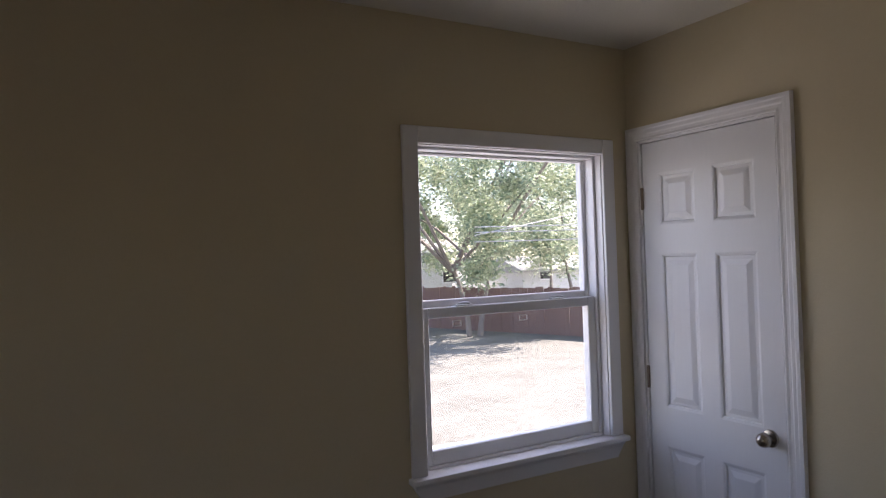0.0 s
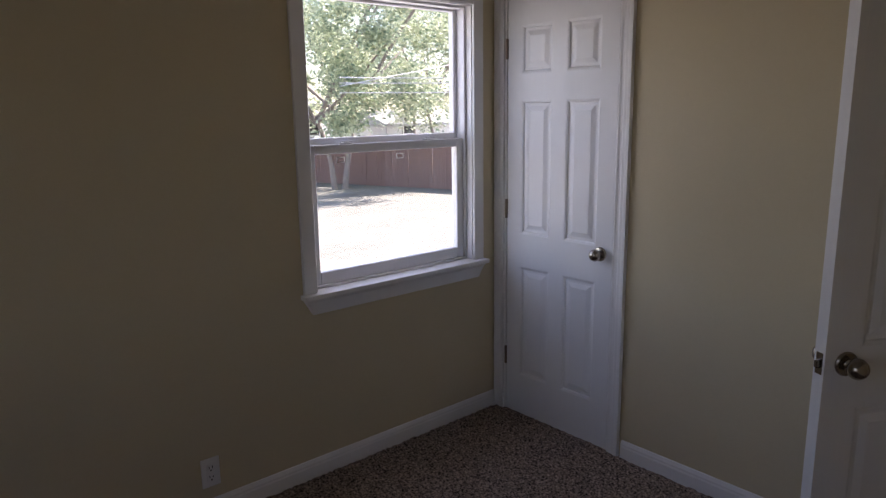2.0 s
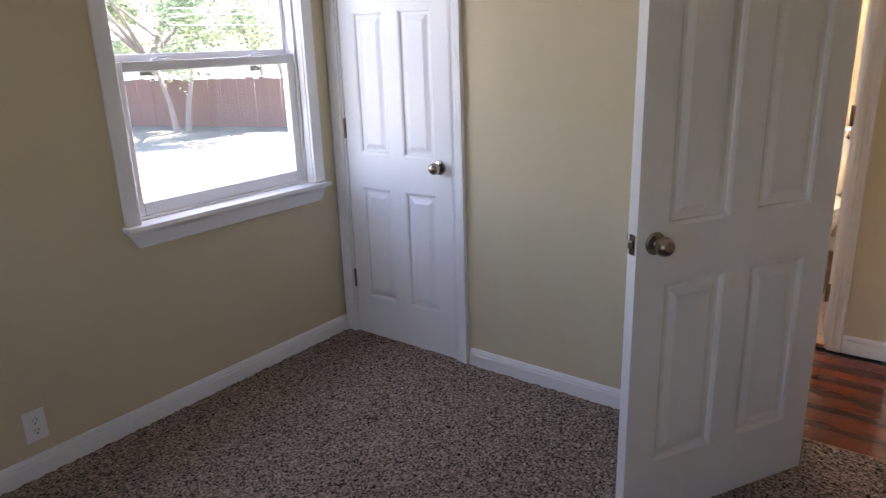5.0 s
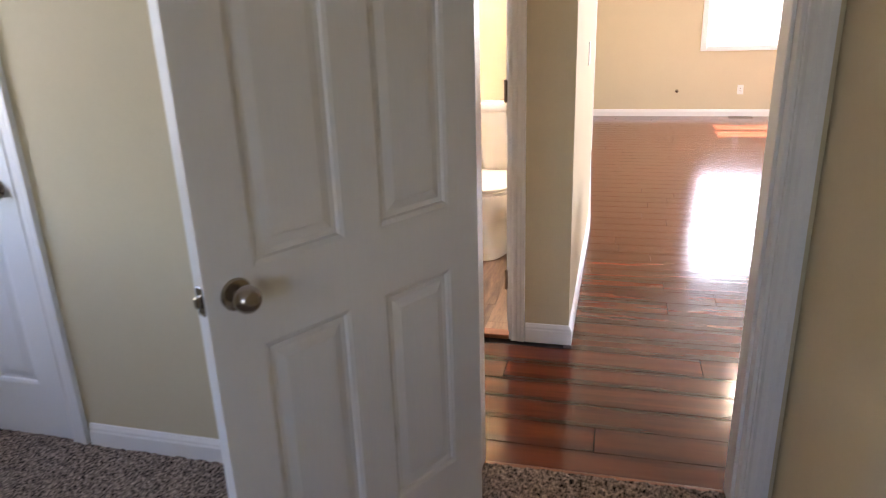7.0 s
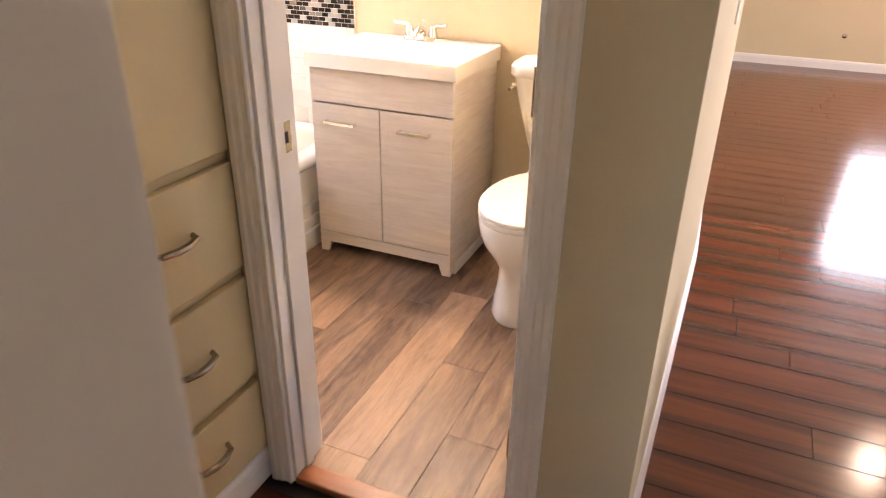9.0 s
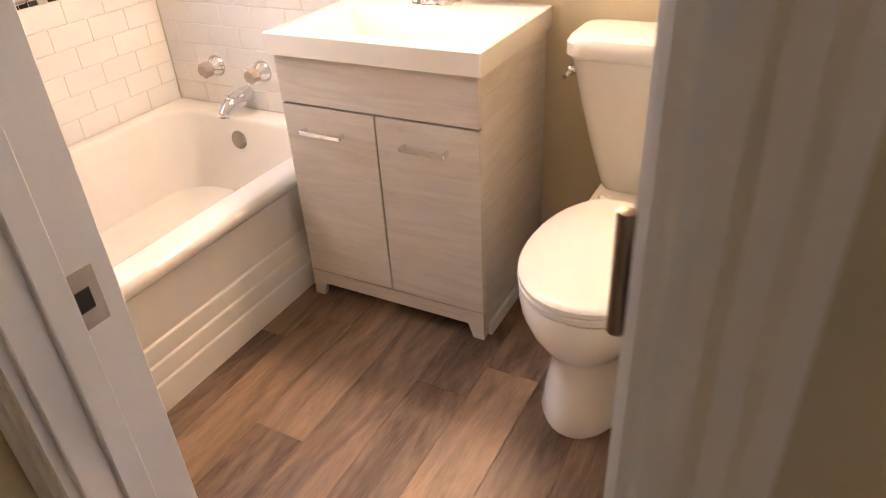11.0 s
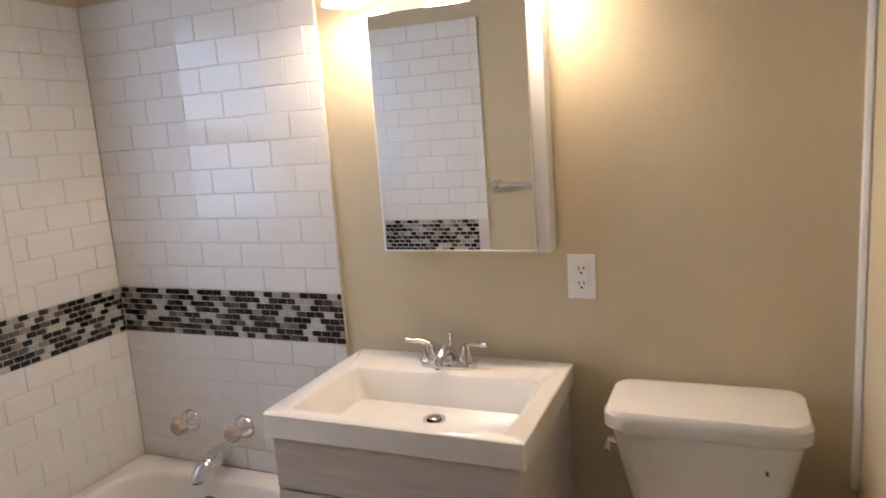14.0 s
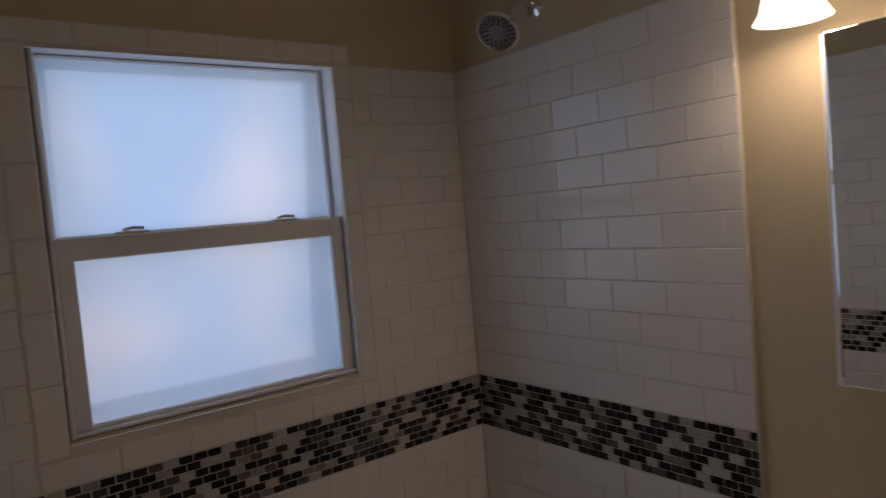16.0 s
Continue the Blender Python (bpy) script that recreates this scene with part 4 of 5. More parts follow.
# medicine cabinet
mc = thing("medicine_cabinet", "mirrored medicine cabinet with a white metal body", "cabinet")
part("body", boxed(TE - 0.058, TE - 0.001, 1.776, 2.240, 1.172, 1.792, 0.002, 1), M_VINYL, mc)
bm = boxed(TE - 0.078, TE - 0.060, 1.806, 2.224, 1.178, 1.790, 0.004, 2)
for v in bm.verts:
    v.co.x -= (v.co.z - 1.178) * 0.0090   # the door hangs a little out of plumb
part("mirror_door", bm, M_MIRROR, mc, "plain bevelled mirror door")
part("latch", boxed(TE - 0.086, TE - 0.066, 2.00, 2.03, 1.791, 1.805, 0.003), M_BRONZE, mc, "small dark latch")

# vanity light
vl = thing("vanity_light", "three-lamp bronze vanity light with lit glass shades", "wall lamp")
part("back_plate", boxed(TE - 0.028, TE - 0.001, 1.72, 2.32, 2.015, 2.095, 0.008, 3), M_BRONZE, vl, "bronze back plate")
for by in (2.25, 2.02, 1.79):
    bm = tube(bmesh.new(), [(TE - 0.02, by, 2.055), (TE - 0.08, by, 2.065), (TE - 0.12, by, 2.045), (TE - 0.128, by, 2.0)], 0.009, 10)
    part("arm", bm, M_BRONZE, vl, "bronze arm", True)
    m = Matrix.Translation((TE - 0.130, by, 1.812))
    part("socket", lathe(bmesh.new(), [(0.001, 0.19), (0.020, 0.188), (0.024, 0.168), (0.030, 0.140), (0.031, 0.123), (0.001, 0.123)], m, 20), M_BRONZE, vl, "bronze socket cup", True)
    bm = bmesh.new()
    m = m @ Matrix.Diagonal((1, 1, 0.82, 1))
    rg = [[m @ Vector((r * math.cos(2 * math.pi * i / 28), r * math.sin(2 * math.pi * i / 28), h)) for i in range(28)] for r, h in ((0.030, 0.152), (0.036, 0.135), (0.040, 0.10), (0.044, 0.06), (0.051, 0.022), (0.062, 0.0), (0.059, 0.001), (0.048, 0.024), (0.041, 0.06), (0.037, 0.10), (0.033, 0.135), (0.027, 0.150))]
    part("shade", loft(bm, rg, False, False), M_SHADE, vl, "lit frosted bell glass shade", True)


def outlet(name, label, m, gfci=False):
    """A duplex receptacle plate: local x across, z up, y out of the wall towards -y."""
    o = thing(name, label, "outlet", m)
    part("plate", boxed(-0.036, 0.036, -0.006, 0.0, -0.058, 0.058, 0.003), M_PLATE, o)
    part("receptacle", boxed(-0.0165, 0.0165, -0.0085, -0.006, -0.034, 0.034, 0.001, 1), M_PLATE, o)
    bm = bmesh.new()
    for cz in (-0.019, 0.019):
        box(bm, -0.0075, -0.0050, -0.0092, -0.0084, cz - 0.001, cz + 0.008)
        box(bm, 0.0050, 0.0075, -0.0092, -0.0084, cz - 0.001, cz + 0.008)
        box(bm, -0.0028, 0.0028, -0.0092, -0.0084, cz - 0.011, cz - 0.006)
    part("slots", bm, M_DARK, o)
    return o


EASTW = Matrix.Rotation(radians(-90), 4, "Z")
outlet("wall_outlet", "white duplex outlet beside the mirror", Matrix.Translation((TE, 1.714, 1.100)) @ EASTW)
outlet("wall_outlet", "white duplex outlet low on the bedroom wall", Matrix.Translation((1.358, BN, 0.203)))
outlet("wall_outlet", "white outlet low on the living room wall", Matrix.Translation((LE, -0.74, 0.33)) @ EASTW)

# towel bar and switch on the wall behind, seen in the mirror
tb = thing("towel_bar", "chrome towel bar on the bathroom wall", "towel bar")
part("bar", tube(bmesh.new(), [(TW + 0.06, 1.80, 1.20), (TW + 0.06, 2.36, 1.20)], 0.009, 12), M_CHROME, tb, "", True)
for yy in (1.80, 2.36):
    part("post", boxed(TW, TW + 0.072, yy - 0.013, yy + 0.013, 1.18, 1.22, 0.004), M_CHROME, tb)
sw = thing("light_switch", "white double light switch plate", "switch", Matrix.Translation((TW, 1.83, 1.36)))
part("plate", boxed(0, 0.006, -0.058, 0.058, -0.058, 0.058, 0.003), M_PLATE, sw)
for yy in (-0.023, 0.023):
    part("toggle", boxed(0.005, 0.014, yy - 0.005, yy + 0.005, -0.006, 0.012, 0.002), M_PLATE, sw)

# ---- hall ----
cab = thing("linen_cabinet", "cream painted built-in linen cabinet with drawers", "cabinet")
CX0, CX1 = HW + 0.02, HE - 0.012
part("face_frame", boxed(HW + 0.001, HE - 0.001, HN - 0.012, HN - 0.001, 0.04, 2.2, 0.001, 1), M_CREAMCAB, cab)
part("base_board", prism(bmesh.new(), BASE, (HW, HN - 0.012, 0), (HE, HN - 0.012, 0), (0, -1, 0)), M_WHITE, cab, "white skirting")
part("door", boxed(CX0, CX1, HN - 0.032, HN - 0.012, 0.905, 2.14, 0.004), M_CREAMCAB, cab)
for z0, z1 in ((0.112, 0.318), (0.343, 0.607), (0.634, 0.880)):
    d = part("drawer", boxed(CX0, CX1, HN - 0.032, HN - 0.012, z0, z1, 0.004), M_CREAMCAB, cab)
    zc = (z0 + z1) / 2 + 0.012
    bm = bmesh.new()
    tube(bm, [(3.69, HN - 0.032, zc), (3.70, HN - 0.052, zc), (3.73, HN - 0.062, zc), (3.76, HN - 0.062, zc), (3.79, HN - 0.052, zc), (3.80, HN - 0.032, zc)], [0.006, 0.007, 0.008, 0.008, 0.007, 0.006], 8)
    part("pull", bm, M_NICKEL, d, "satin nickel bow pull", True)

# ---- living room ----
st = thing("wood_stove", "black cast-iron wood stove on curved legs", "stove", Matrix.Translation((4.755, -0.435, 0)) @ Matrix.Rotation(radians(-20), 4, "Z"))
part("body", loft(bmesh.new(), [rrect(-0.25, 0.25, -0.22, 0.22, 0.19, 0.03, 3), rrect(-0.27, 0.27, -0.235, 0.235, 0.23, 0.03, 3), rrect(-0.255, 0.255, -0.225, 0.225, 0.26, 0.03, 3), rrect(-0.245, 0.245, -0.215, 0.215, 0.62, 0.03, 3)]), M_IRON, st, "", True)
part("base_plate", loft(bmesh.new(), [rrect(-0.28, 0.28, -0.25, 0.25, 0.165, 0.04, 3), rrect(-0.305, 0.305, -0.275, 0.275, 0.185, 0.04, 3), rrect(-0.305, 0.305, -0.275, 0.275, 0.20, 0.04, 3), rrect(-0.26, 0.26, -0.23, 0.23, 0.215, 0.04, 3)]), M_IRON, st, "", True)
part("top_plate", loft(bmesh.new(), [rrect(-0.245, 0.245, -0.215, 0.215, 0.60, 0.03, 3), rrect(-0.30, 0.30, -0.27, 0.27, 0.655, 0.04, 3), rrect(-0.305, 0.305, -0.275, 0.275, 0.672, 0.04, 3), rrect(-0.29, 0.29, -0.26, 0.26, 0.685, 0.04, 3)]), M_IRON, st, "", True)
bm = bmesh.new()
for i in range(5):
    box(bm, -0.15 + 0.06 * i, -0.12 + 0.06 * i, -0.12, 0.12, 0.684, 0.694, 0.002, 1)
part("top_grille", bm, M_IRON, st)
for ax in (0, 1):
    mm = Matrix.Translation((0, 0.222, 0.44)) @ Matrix.Rotation(radians(-90), 4, "X") if ax == 0 else Matrix.Translation((-0.252, 0, 0.44)) @ Matrix.Rotation(radians(-90), 4, "Y")
    bm = bmesh.new()
    rg = [[mm @ Vector((r * math.cos(2 * math.pi * i / 28), r * 0.72 * math.sin(2 * math.pi * i / 28) if ax == 0 else r * 0.9 * math.sin(2 * math.pi * i / 28), h)) for i in range(28)] for r, h in ((0.16, 0), (0.16, 0.016), (0.145, 0.020), (0.135, 0.010), (0.10, 0.010), (0.09, 0.018), (0.002, 0.022))]
    part("oval_panel", loft(bm, rg), M_IRON, st, "oval cast relief panel", True)
for sx in (-1, 1):
    for sy in (-1, 1):
        part("leg", tube(bmesh.new(), [(sx * 0.25, sy * 0.22, 0.18), (sx * 0.285, sy * 0.25, 0.14), (sx * 0.285, sy * 0.25, 0.09), (sx * 0.262, sy * 0.235, 0.04), (sx * 0.285, sy * 0.25, 0.012), (sx * 0.30, sy * 0.26, 0.006)], [0.034, 0.028, 0.018, 0.012, 0.015, 0.006], 10), M_IRON, st, "", True)
cl = thing("ceiling_light", "lit round glass ceiling light in the living room", "ceiling lamp", Matrix.Translation((7.7, -0.6, H)))
part("canopy", lathe(bmesh.new(), [(0.001, 0), (0.14, 0), (0.14, -0.025), (0.001, -0.025)], Matrix.Identity(4), 28), M_BRONZE, cl, "bronze canopy", True)
part("bowl", lathe(bmesh.new(), [(0.13, -0.026), (0.12, -0.05), (0.08, -0.085), (0.03, -0.10), (0.001, -0.102)], Matrix.Identity(4), 28), M_BOWL, cl, "lit frosted glass bowl", True)
bm = boxed(10.44, 10.55, -0.90, -0.62, 0.0005, 0.006, 0.002, 1)
vent = tagged(part("floor_vent", bm, M_BRONZE), "brown metal floor vent by the wall", "vent")
bm = bmesh.new()
for i in range(10):
    box(bm, 10.455, 10.535, -0.89 + 0.027 * i, -0.878 + 0.027 * i, 0.0055, 0.0068)
part("slots", bm, M_DARK, vent)
tagged(part("cable_stub", lathe(bmesh.new(), [(0.001, 0), (0.022, 0), (0.021, 0.006), (0.007, 0.010), (0.006, 0.025), (0.001, 0.026)], Matrix.Translation((LE, 0.012, 0.315)) @ Matrix.Rotation(radians(-90), 4, "Y"), 14), M_NICKEL, smooth=True), "small metal cable outlet on the wall", "cable outlet")
cs = thing("light_switch", "white switch plate on the living room wall", "switch", Matrix.Translation((4.95, LN, 1.15)))
part("plate", boxed(-0.036, 0.036, -0.006, 0, -0.058, 0.058, 0.003), M_PLATE, cs)

# ---- outdoors ----
random.seed(7)
G = -0.80
structure("ground", boxed(-400, 400, -400, 400, G - 0.4, G), M_GRASS, "dry pale lawn with bare patches", "lawn")
bm = prism(bmesh.new(), [(0, 0), (1.7, 0), (1.7, 0.03), (0, 0.03)], (-4, 9.3, G), (22, 7.2, G), (0, -1, 0))
structure("path", bm, M_CONC, "pale concrete garden path", "path")
fence = thing("fence", "weathered brown board fence along the yard", "fence", Matrix.Translation((8.5, 32.3, G)) @ Matrix.Rotation(radians(-71.6), 4, "Z"))
boards = [boxed(0, 0.1445, 0, 0.02, 0, hh, 0.002, 1) for hh in (1.40, 1.43, 1.38)]
bms = []
for b in boards:
    me = bpy.data.meshes.new("board")
    b.to_mesh(me)
    b.free()
    me.materials.append(M_FENCE)
    bms.append(me)
for i in range(190):
    piece("board", bms[random.randrange(3)], Matrix.Translation((i * 0.145, random.uniform(-0.008, 0.008), 0)) @ Matrix.Rotation(random.uniform(-0.01, 0.01), 4, "Y"), fence)
part("rail", boxed(0, 27.6, 0.029, 0.06, 0.3, 0.39), M_FENCE, fence)
part("rail", boxed(0, 27.6, 0.029, 0.06, 1.05, 1.14), M_FENCE, fence)


def tree(name, x, y, height, spread, crown_z, leaves, label, seed, trunks=1):
    random.seed(seed)
    t = thing(name, label, "tree", Matrix.Translation((x, y, G)))
    bm = bmesh.new()
    tips = []
    for k in range(trunks):
        lean = (random.uniform(-0.5, 0.5) + (k - (trunks - 1) / 2) * 0.5, random.uniform(-0.4, 0.4))
        top = (lean[0], lean[1], crown_z)
        tube(bm, [(k * 0.35, 0, -0.05), (k * 0.35 + lean[0] * 0.2, lean[1] * 0.3, crown_z * 0.35), (k * 0.35 + lean[0] * 0.6, lean[1] * 0.7, crown_z * 0.7), top], [0.10, 0.075, 0.06, 0.05], 8)
        for b in range(7):
            a, up = random.uniform(0, 6.28), random.uniform(0.3, 1.0)
            end = (top[0] + spread * 0.75 * math.cos(a), top[1] + spread * 0.75 * math.sin(a), crown_z + (height - crown_z) * up * 0.8)
            midp = tuple((p + q) / 2 + random.uniform(-0.2, 0.2) for p, q in zip(top, end))
            tube(bm, [(top[0], top[1], crown_z * 0.9), midp, end], [0.06, 0.035, 0.012], 6)
            tips += [end, midp]
    part("trunk", bm, M_BARK, t, "", True)
    vs, fs = [], []
    cz, rz = (crown_z * 0.75 + height) / 2, (height - crown_z * 0.75) / 2
    clumps = []
    for _ in range(60):
        while True:
            p = [random.uniform(-1, 1) for _ in range(3)]
            if 0.15 < sum(q * q for q in p) < 1:
                break
        clumps.append((p[0] * spread, p[1] * spread, cz + p[2] * rz, random.uniform(0.35, 0.95)))
    for i in range(leaves):
        c = random.choice(clumps)
        p = Vector((random.gauss(0, 1), random.gauss(0, 1), random.gauss(0, 0.8))) * c[3] * 0.55 + Vector(c[:3])
        u = Vector((random.gauss(0, 1), random.gauss(0, 1), random.gauss(0, 1))).normalized()
        w = u.orthogonal().normalized()
        s = random.uniform(0.045, 0.10)
        k = len(vs)
        vs += [tuple(p - u * s), tuple(p + w * s * 0.45), tuple(p + u * s), tuple(p - w * s * 0.45)]
        fs.append((k, k + 1, k + 2, k + 3))
    me = bpy.data.meshes.new("crown")
    me.from_pydata(vs, [], fs)
    me.materials.append(M_LEAF)
    cr = new("crown", me)
    cr.parent = t
    return t


tree("yard_tree", 11.6, 18.5, 8.4, 4.9, 2.2, 60000, "leafy garden tree with two thin trunks", 31, 2)
tree("back_tree", 17.2, 25.8, 9.5, 3.8, 2.3, 22000, "broad leafy tree behind the fence", 32)
tree("back_tree", 19.6, 23.0, 9.0, 3.4, 2.3, 24000, "leafy tree behind the board fence", 36)
tree("back_tree", 22.0, 27.5, 10, 4.2, 2.6, 22000, "tall leafy tree beyond the fence", 33)
tree("back_tree", 10.5, 33, 11, 4.5, 2.6, 16000, "tall leafy tree beyond the fence", 34)
tree("back_tree", 32, 48, 14, 7.0, 3.0, 16000, "distant broad tree crown", 35)


def house(name, x, y, w, d, h, rh, wall, label, windows):
    o = thing(name, label, "house", Matrix.Translation((x, y, G)))
    part("wall", boxed(0, w, 0, d, 0, h), wall, o)
    bm = bmesh.new()
    prof = [(-0.4, h - 0.05), (-0.4, h + 0.08), (d / 2, h + rh), (d + 0.4, h + 0.08), (d + 0.4, h - 0.05)]
    r0, r1 = [[bm.verts.new((xx, yy, z)) for yy, z in prof] for xx in (-0.4, w + 0.4)]
    bm.faces.new(r0)
    bm.faces.new(r1[::-1])
    for i in range(5):
        bm.faces.new((r0[i], r1[i], r1[(i + 1) % 5], r0[(i + 1) % 5]))
    part("roof", bm, M_ROOF, o, "pale shingle roof")
    for wx in windows:
        f = part("window", boxed(wx, wx + 0.9, -0.05, 0.02, 1.1, 2.1, 0.01, 1), M_WHITE, o)
        part("pane", boxed(wx + 0.08, wx + 0.82, -0.06, -0.045, 1.18, 2.02), M_DARK, f)
    return o


house("neighbour_house", 9.6, 31, 8.8, 7, 2.6, 1.4, M_SIDING, "white single-storey house behind the fence", (2.0, 8.2))
house("garden_shed", 21.0, 28.5, 4.2, 3, 1.6, 0.7, M_SIDING, "white garden shed with a pale roof", (1.0,))
for za, zb in ((2.27, 2.30), (2.15, 2.18), (1.93, 1.95), (2.30, 2.61)):
    # straight over the near yard; each wire passes these heights at x = 10.4 and 12.2
    slope = (zb - za) / 1.8
    pts = [(x, 14.0, za + (x - 10.4) * slope + 0.002 * (x - 11.3) ** 2) for x in range(9, 40, 2)]
    tagged(part("power_line", tube(bmesh.new(), pts, 0.011, 5), M_WIRE), "pale overhead cable above the yard", "cable", "overhead cables")

# ---- laid pieces: planks and tiles, last ----
PLANK_MESH = {}


def block_mesh(name, key, lx, ly, lz, bevel, material, top_only=True):
    """A thin piece with eased edges, its origin at one lower corner."""
    k = (name, key, round(lx, 4), round(ly, 4), round(lz, 4))
    if k not in PLANK_MESH:
        b = bevel
        lo = [(0, 0, 0), (lx, 0, 0), (lx, ly, 0), (0, ly, 0)]
        mid = [(0, 0, lz - b), (lx, 0, lz - b), (lx, ly, lz - b), (0, ly, lz - b)]
        hi = [(b, b, lz), (lx - b, b, lz), (lx - b, ly - b, lz), (b, ly - b, lz)]
        faces = [(8, 9, 10, 11)]
        for i in range(4):
            j = (i + 1) % 4
            faces += [(i, j, 4 + j, 4 + i), (4 + i, 4 + j, 8 + j, 8 + i)]
        me = bpy.data.meshes.new(name)
        me.from_pydata(lo + mid + hi, [], faces)
        me.materials.append(material)
        PLANK_MESH[k] = me
    return PLANK_MESH[k]


# red laminate, boards along y
floor_l = structure("floor_laminate", boxed(3.05, LE, LS, HN, -0.03, -0.006), M_SUB, "dark red glossy laminate plank floor", "floor")
random.seed(11)
PW = 0.142
rest = []
x = 3.334 - 3 * PW
while x < LE:
    y = LS - random.random() * 1.1
    while y < HN:
        ln = 1.21
        y0, y1, x0, x1 = max(y, LS), min(y + ln, HN), max(x, 3.052), min(x + PW, LE)
        y += ln
        if y1 - y0 < 0.02 or x1 - x0 < 0.02:
            continue
        if x0 >= HE and y0 >= TS + 0.1:
            continue
        if x1 > HE + 0.02 and x0 < TE + 0.1:
            y1 = min(y1, LN + 0.02)
        if y1 - y0 < 0.02:
            continue
        g = 0.0012
        if x < 8.2 and y1 > -1.6:
            piece("plank", block_mesh("plank", "l", x1 - x0 - g, y1 - y0 - g, 0.006, 0.0014, M_PLANK), Matrix.Translation((x0 + g / 2, y0 + g / 2, -0.006)), floor_l)
        else:
            rest.append((x0 + g / 2, y0 + g / 2, x1 - x0 - g, y1 - y0 - g))
    x += PW
vs, fs = [], []
for x0, y0, lx, ly in rest:
    k = len(vs)
    b = 0.0014
    x0 -= 2.908
    vs += [(x0, y0, -0.006), (x0 + lx, y0, -0.006), (x0 + lx, y0 + ly, -0.006), (x0, y0 + ly, -0.006),
           (x0 + b, y0 + b, 0), (x0 + lx - b, y0 + b, 0), (x0 + lx - b, y0 + ly - b, 0), (x0 + b, y0 + ly - b, 0)]
    fs += [(k + 4, k + 5, k + 6, k + 7)] + [(k + i, k + (i + 1) % 4, k + 4 + (i + 1) % 4, k + 4 + i) for i in range(4)]
me = bpy.data.meshes.new("planks")
me.from_pydata(vs, [], fs)
me.materials.append(M_PLANK)
far = new("planks", me)
far.parent = floor_l
far.location.x = 2.908
tagged(far, kind="stuff")

# bathroom vinyl planks, along x
floor_b = structure("floor_bath", boxed(HE, TE, TS, 2.45, -0.03, FB - 0.004), M_SUB, "grey-brown weathered wood vinyl plank bathroom floor", "floor")
random.seed(5)
y, k = TS, 0
while y < 2.42:
    x = TW - 0.12 - (0.0, 0.62, 0.31, 0.80)[k % 4]
    while x < TE:
        x0, x1 = max(x, HE + 0.05), min(x + 0.93, TE)
        yw = min(0.152, 2.45 - y)
        x += 0.93
        if x1 - x0 < 0.02:
            continue
        if x0 < TW:
            if y < 1.129 or y + yw > 1.72:
                ya, yb = max(y, 1.130), min(y + yw, 1.694)
                if yb - ya > 0.02 and TW - x0 > 0.02:
                    piece("plank", block_mesh("vinyl_plank", "b", min(TW, x1) - x0, yb - ya - 0.0008, 0.004, 0.0008, M_VPLANK), Matrix.Translation((x0, ya, FB - 0.004)), floor_b)
                x0 = TW
                if x1 - x0 < 0.02:
                    continue
        piece("plank", block_mesh("vinyl_plank", "b", x1 - x0 - 0.0008, yw - 0.0008, 0.004, 0.0008, M_VPLANK), Matrix.Translation((x0, y, FB - 0.004)), floor_b)
    y += 0.152
    k += 1

# wall tiles: u runs along the wall, w up, n out of the wall
TH, TWD, GAP = 0.0762, 0.1524, 0.0018


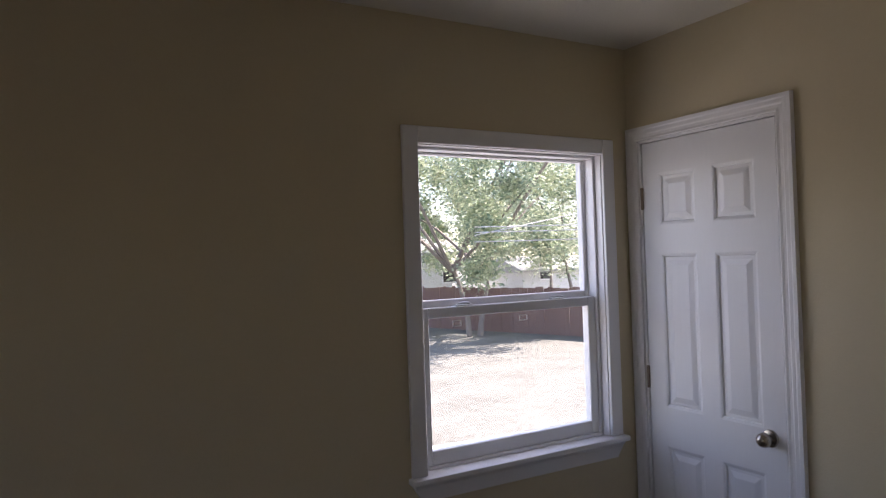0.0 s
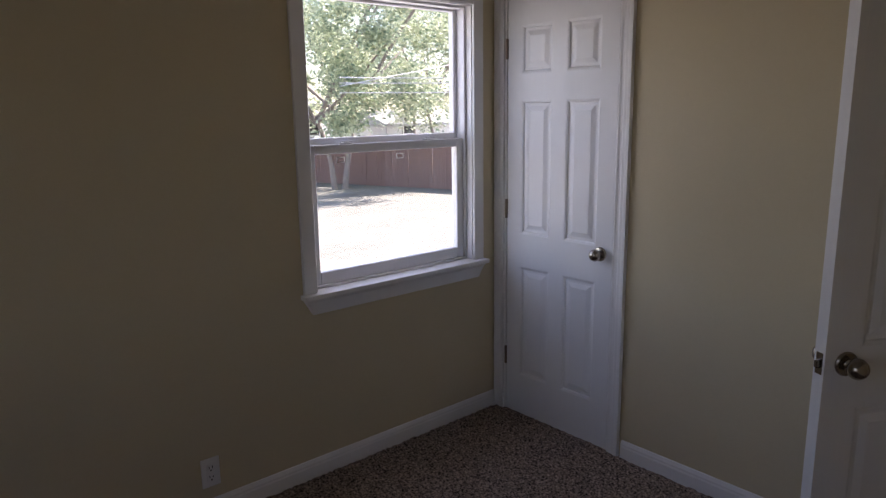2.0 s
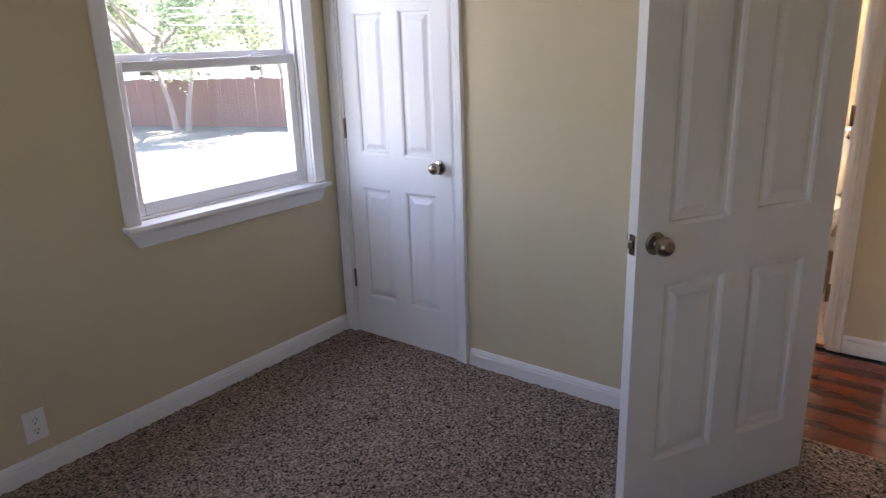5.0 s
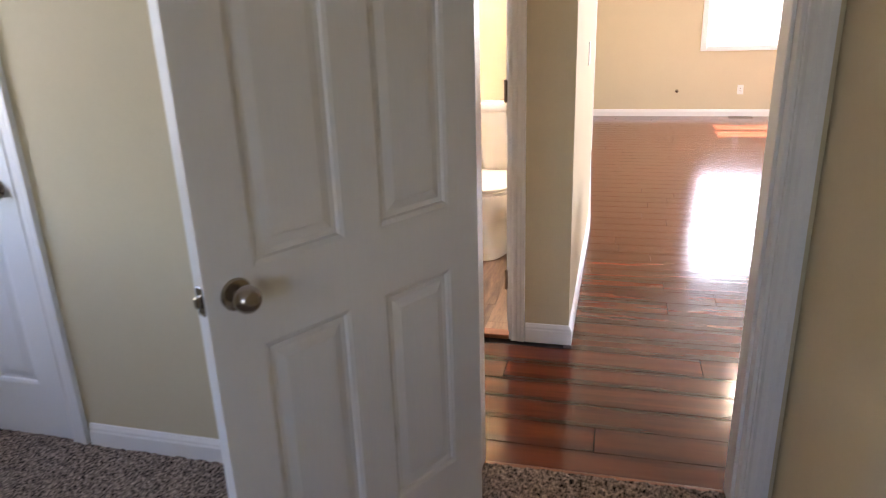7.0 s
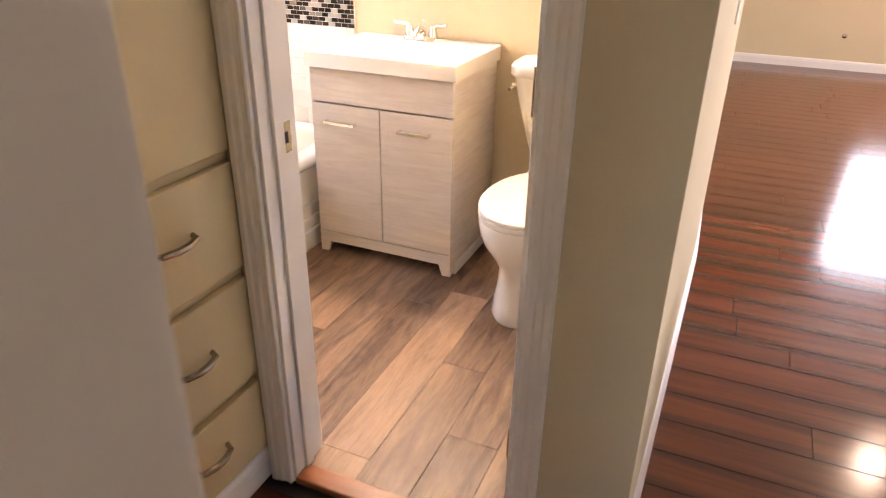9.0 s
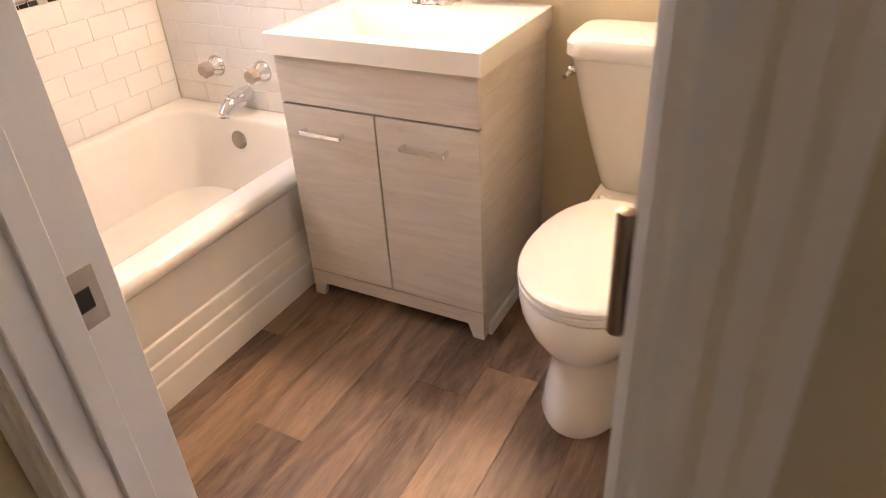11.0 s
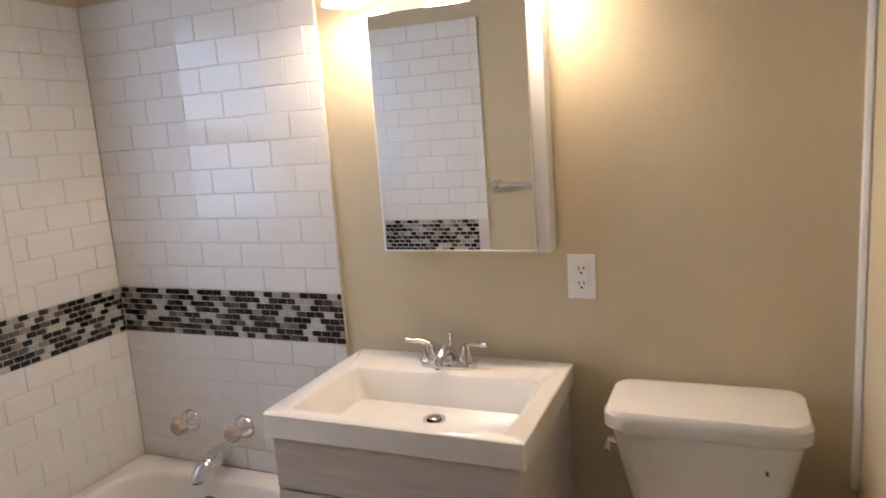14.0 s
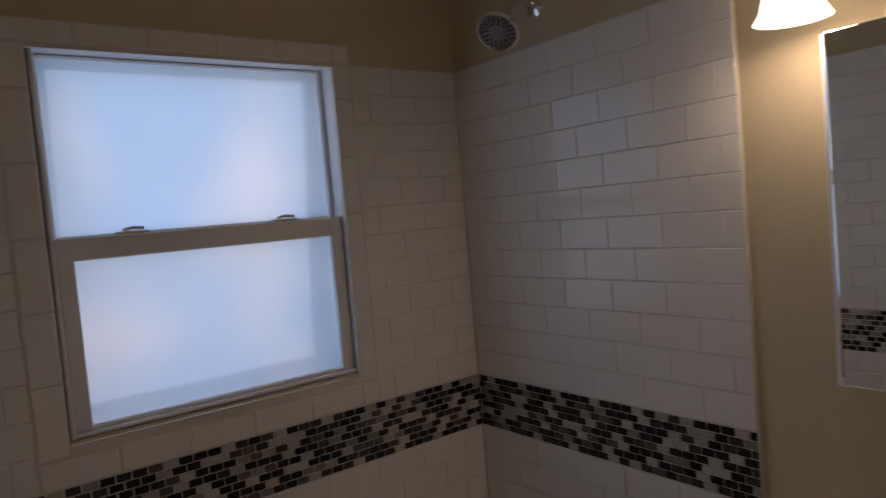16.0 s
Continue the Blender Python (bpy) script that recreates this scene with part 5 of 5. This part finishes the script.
def tile_wall(name, label, axis, face, out, u0, u1, corner_at_u1, holes, mosaic_single, seed):
    """Subway tiles in running bond with a mosaic band, on the wall face."""
    random.seed(seed)
    if axis == "y":
        base = Matrix(((1, 0, 0, 0), (0, 0, out, face), (0, 1, 0, 0), (0, 0, 0, 1)))
        back = boxed(u0, u1, face + 0.0002 * out, face + 0.0100 * out, 0.36, 1.953) if not holes else sheet("y", face + 0.0002 * out, 0.0098 * out, u0, u1, 0.36, 1.953, holes)
    else:
        base = Matrix(((0, 0, out, face), (1, 0, 0, 0), (0, 1, 0, 0), (0, 0, 0, 1)))
        back = boxed(face + 0.0002 * out, face + 0.0100 * out, u0, u1, 0.36, 1.953)
    wall = structure(name, back, M_GROUT, label, "tile")
    z, row = 1.035, 0
    rows = [(1.0365 + TH * r, r) for r in range(12)] + [(0.8795 - TH * (r + 1), r + 1) for r in range(7)]
    for z, r in rows:
        off = TWD / 2 if r % 2 else 0.0
        edges = []
        u = (u1 if corner_at_u1 else u0)
        step = -1 if corner_at_u1 else 1
        e = u
        first = TWD - off if off else TWD
        first = TWD / 2 if off else TWD
        spans = []
        while (e > u0 + 0.004) if step < 0 else (e < u1 - 0.004):
            n = e + step * first
            n = max(n, u0) if step < 0 else min(n, u1)
            spans.append((min(e, n), max(e, n)))
            e, first = n, TWD
        for a, b in spans:
            pieces = [(a, b)]
            for h0, h1, hz0, hz1 in holes:
                if z + TH > hz0 + 0.003 and z < hz1 - 0.003:
                    cut = []
                    for p, q in pieces:
                        if q <= h0 or p >= h1:
                            cut.append((p, q))
                        else:
                            if p < h0 - 0.01:
                                cut.append((p, h0))
                            if q > h1 + 0.01:
                                cut.append((h1, q))
                    pieces = cut
            for p, q in pieces:
                if q - p > 0.01:
                    zz, hh = z, TH
                    if zz < 0.36:
                        continue
                    me = block_mesh("tile", "s", round(q - p - GAP, 3), round(hh - GAP, 4), 0.0066, 0.0016, M_TILE)
                    tilt = Matrix.Rotation((random.random() - 0.5) * 0.009, 4, "X") @ Matrix.Rotation((random.random() - 0.5) * 0.009, 4, "Y")
                    piece("tile", me, base @ Matrix.Translation((p + GAP / 2, zz + GAP / 2, 0.0058)) @ tilt, wall)
    # mosaic band, eight courses: dark glass broken by a pale diagonal
    mh, mw = 0.155 / 8, 0.0330
    m0 = u0 + (0.05 if name.endswith("west") else 0.0)
    joined_v, joined_f = [], []
    for r in range(8):
        z = 0.8805 + mh * r
        u = m0 - (mw / 2 if r % 2 else 0)
        col = 0
        while u < u1:
            col += 1
            pale = random.random() < (0.92 if (col - r // 2 - r) % 4 == 0 else 0.10)
            p, q = max(u, m0) + 0.0014, min(u + mw, u1) - 0.0014
            u += mw
            if q - p < 0.005:
                continue
            if mosaic_single(p):
                me = block_mesh("mosaic_tile", pale, round(q - p, 4), round(mh - 0.0028, 4), 0.0058, 0.001, M_MOSAIC_PALE if pale else M_MOSAIC_DARK)
                piece("mosaic_tile", me, base @ Matrix.Translation((p, z + 0.0014, 0.0070)), wall)
            else:
                k = len(joined_v)
                d0, d1, b = 0.0070, 0.0128, 0.001
                for dx, dz, dn in ((0, 0, d0), (1, 0, d0), (1, 1, d0), (0, 1, d0), (0, 0, d1), (1, 0, d1), (1, 1, d1), (0, 1, d1)):
                    e = b if dn == d1 else 0
                    joined_v.append(base @ Vector(((p + e) if not dx else (q - e), (z + 0.0011 + e) if not dz else (z + mh - 0.0011 - e), dn)))
                joined_f += [(k + 4, k + 5, k + 6, k + 7)] + [(k + i, k + (i + 1) % 4, k + 4 + (i + 1) % 4, k + 4 + i) for i in range(4)]
    if joined_v:
        me = bpy.data.meshes.new("mosaic_tiles")
        me.from_pydata([tuple(v) for v in joined_v], [], joined_f)
        me.materials.append(M_MOSAIC_FAR)
        ob = new("mosaic_tiles", me)
        ob.parent = wall
        tagged(ob, kind="stuff")
    return wall


tile_wall("tiles_bath_east", "white glazed subway tiles with a dark mosaic band", "x", TE, -1, 2.420, TN - 0.012, True, [], lambda p: True, 21)
tn = tile_wall("tiles_bath_north", "white subway tiles round a window with a mosaic band", "y", TN, -1, TW + 0.012, TE - 0.012, True, [(4.386, 5.201, 1.0365, 1.953)], lambda p: p > 4.55, 22)
tile_wall("tiles_bath_west", "white subway tiles with a mosaic band by the tub end", "x", TW, 1, 2.420, TN - 0.012, True, [], lambda p: False, 23)

# window surround: upright tiles at the sides, flat ones above and below
bm = sheet("y", TN - 0.0125, 0.0123, 4.386, 5.201, 1.0365, 2.004, [(4.450, 5.149, 1.120, 1.945)])
part("grout", bm, M_GROUT, tn)
ROLL = TN - 0.0058


def surround(u, z, lx, lz):
    me = block_mesh("tile", "w", round(lx - GAP, 3), round(lz - GAP, 3), 0.009, 0.003, M_TILE)
    piece("tile", me, Matrix(((1, 0, 0, u + GAP / 2), (0, 0, -1, ROLL), (0, 1, 0, z + GAP / 2), (0, 0, 0, 1))), tn)


zz = 1.0365 + 0.062
for k in range(6):
    hh = min(TWD, 1.953 - zz)
    if hh > 0.02:
        surround(5.150, zz, 0.050, hh)
        surround(4.388, zz, 0.062, hh)
    zz += TWD
uu = 4.388
while uu < 5.19:
    ww = min(TWD, 5.201 - uu)
    surround(uu, 1.9535, ww, 0.050)
    surround(uu, 1.0365, ww, 0.061)
    uu += TWD
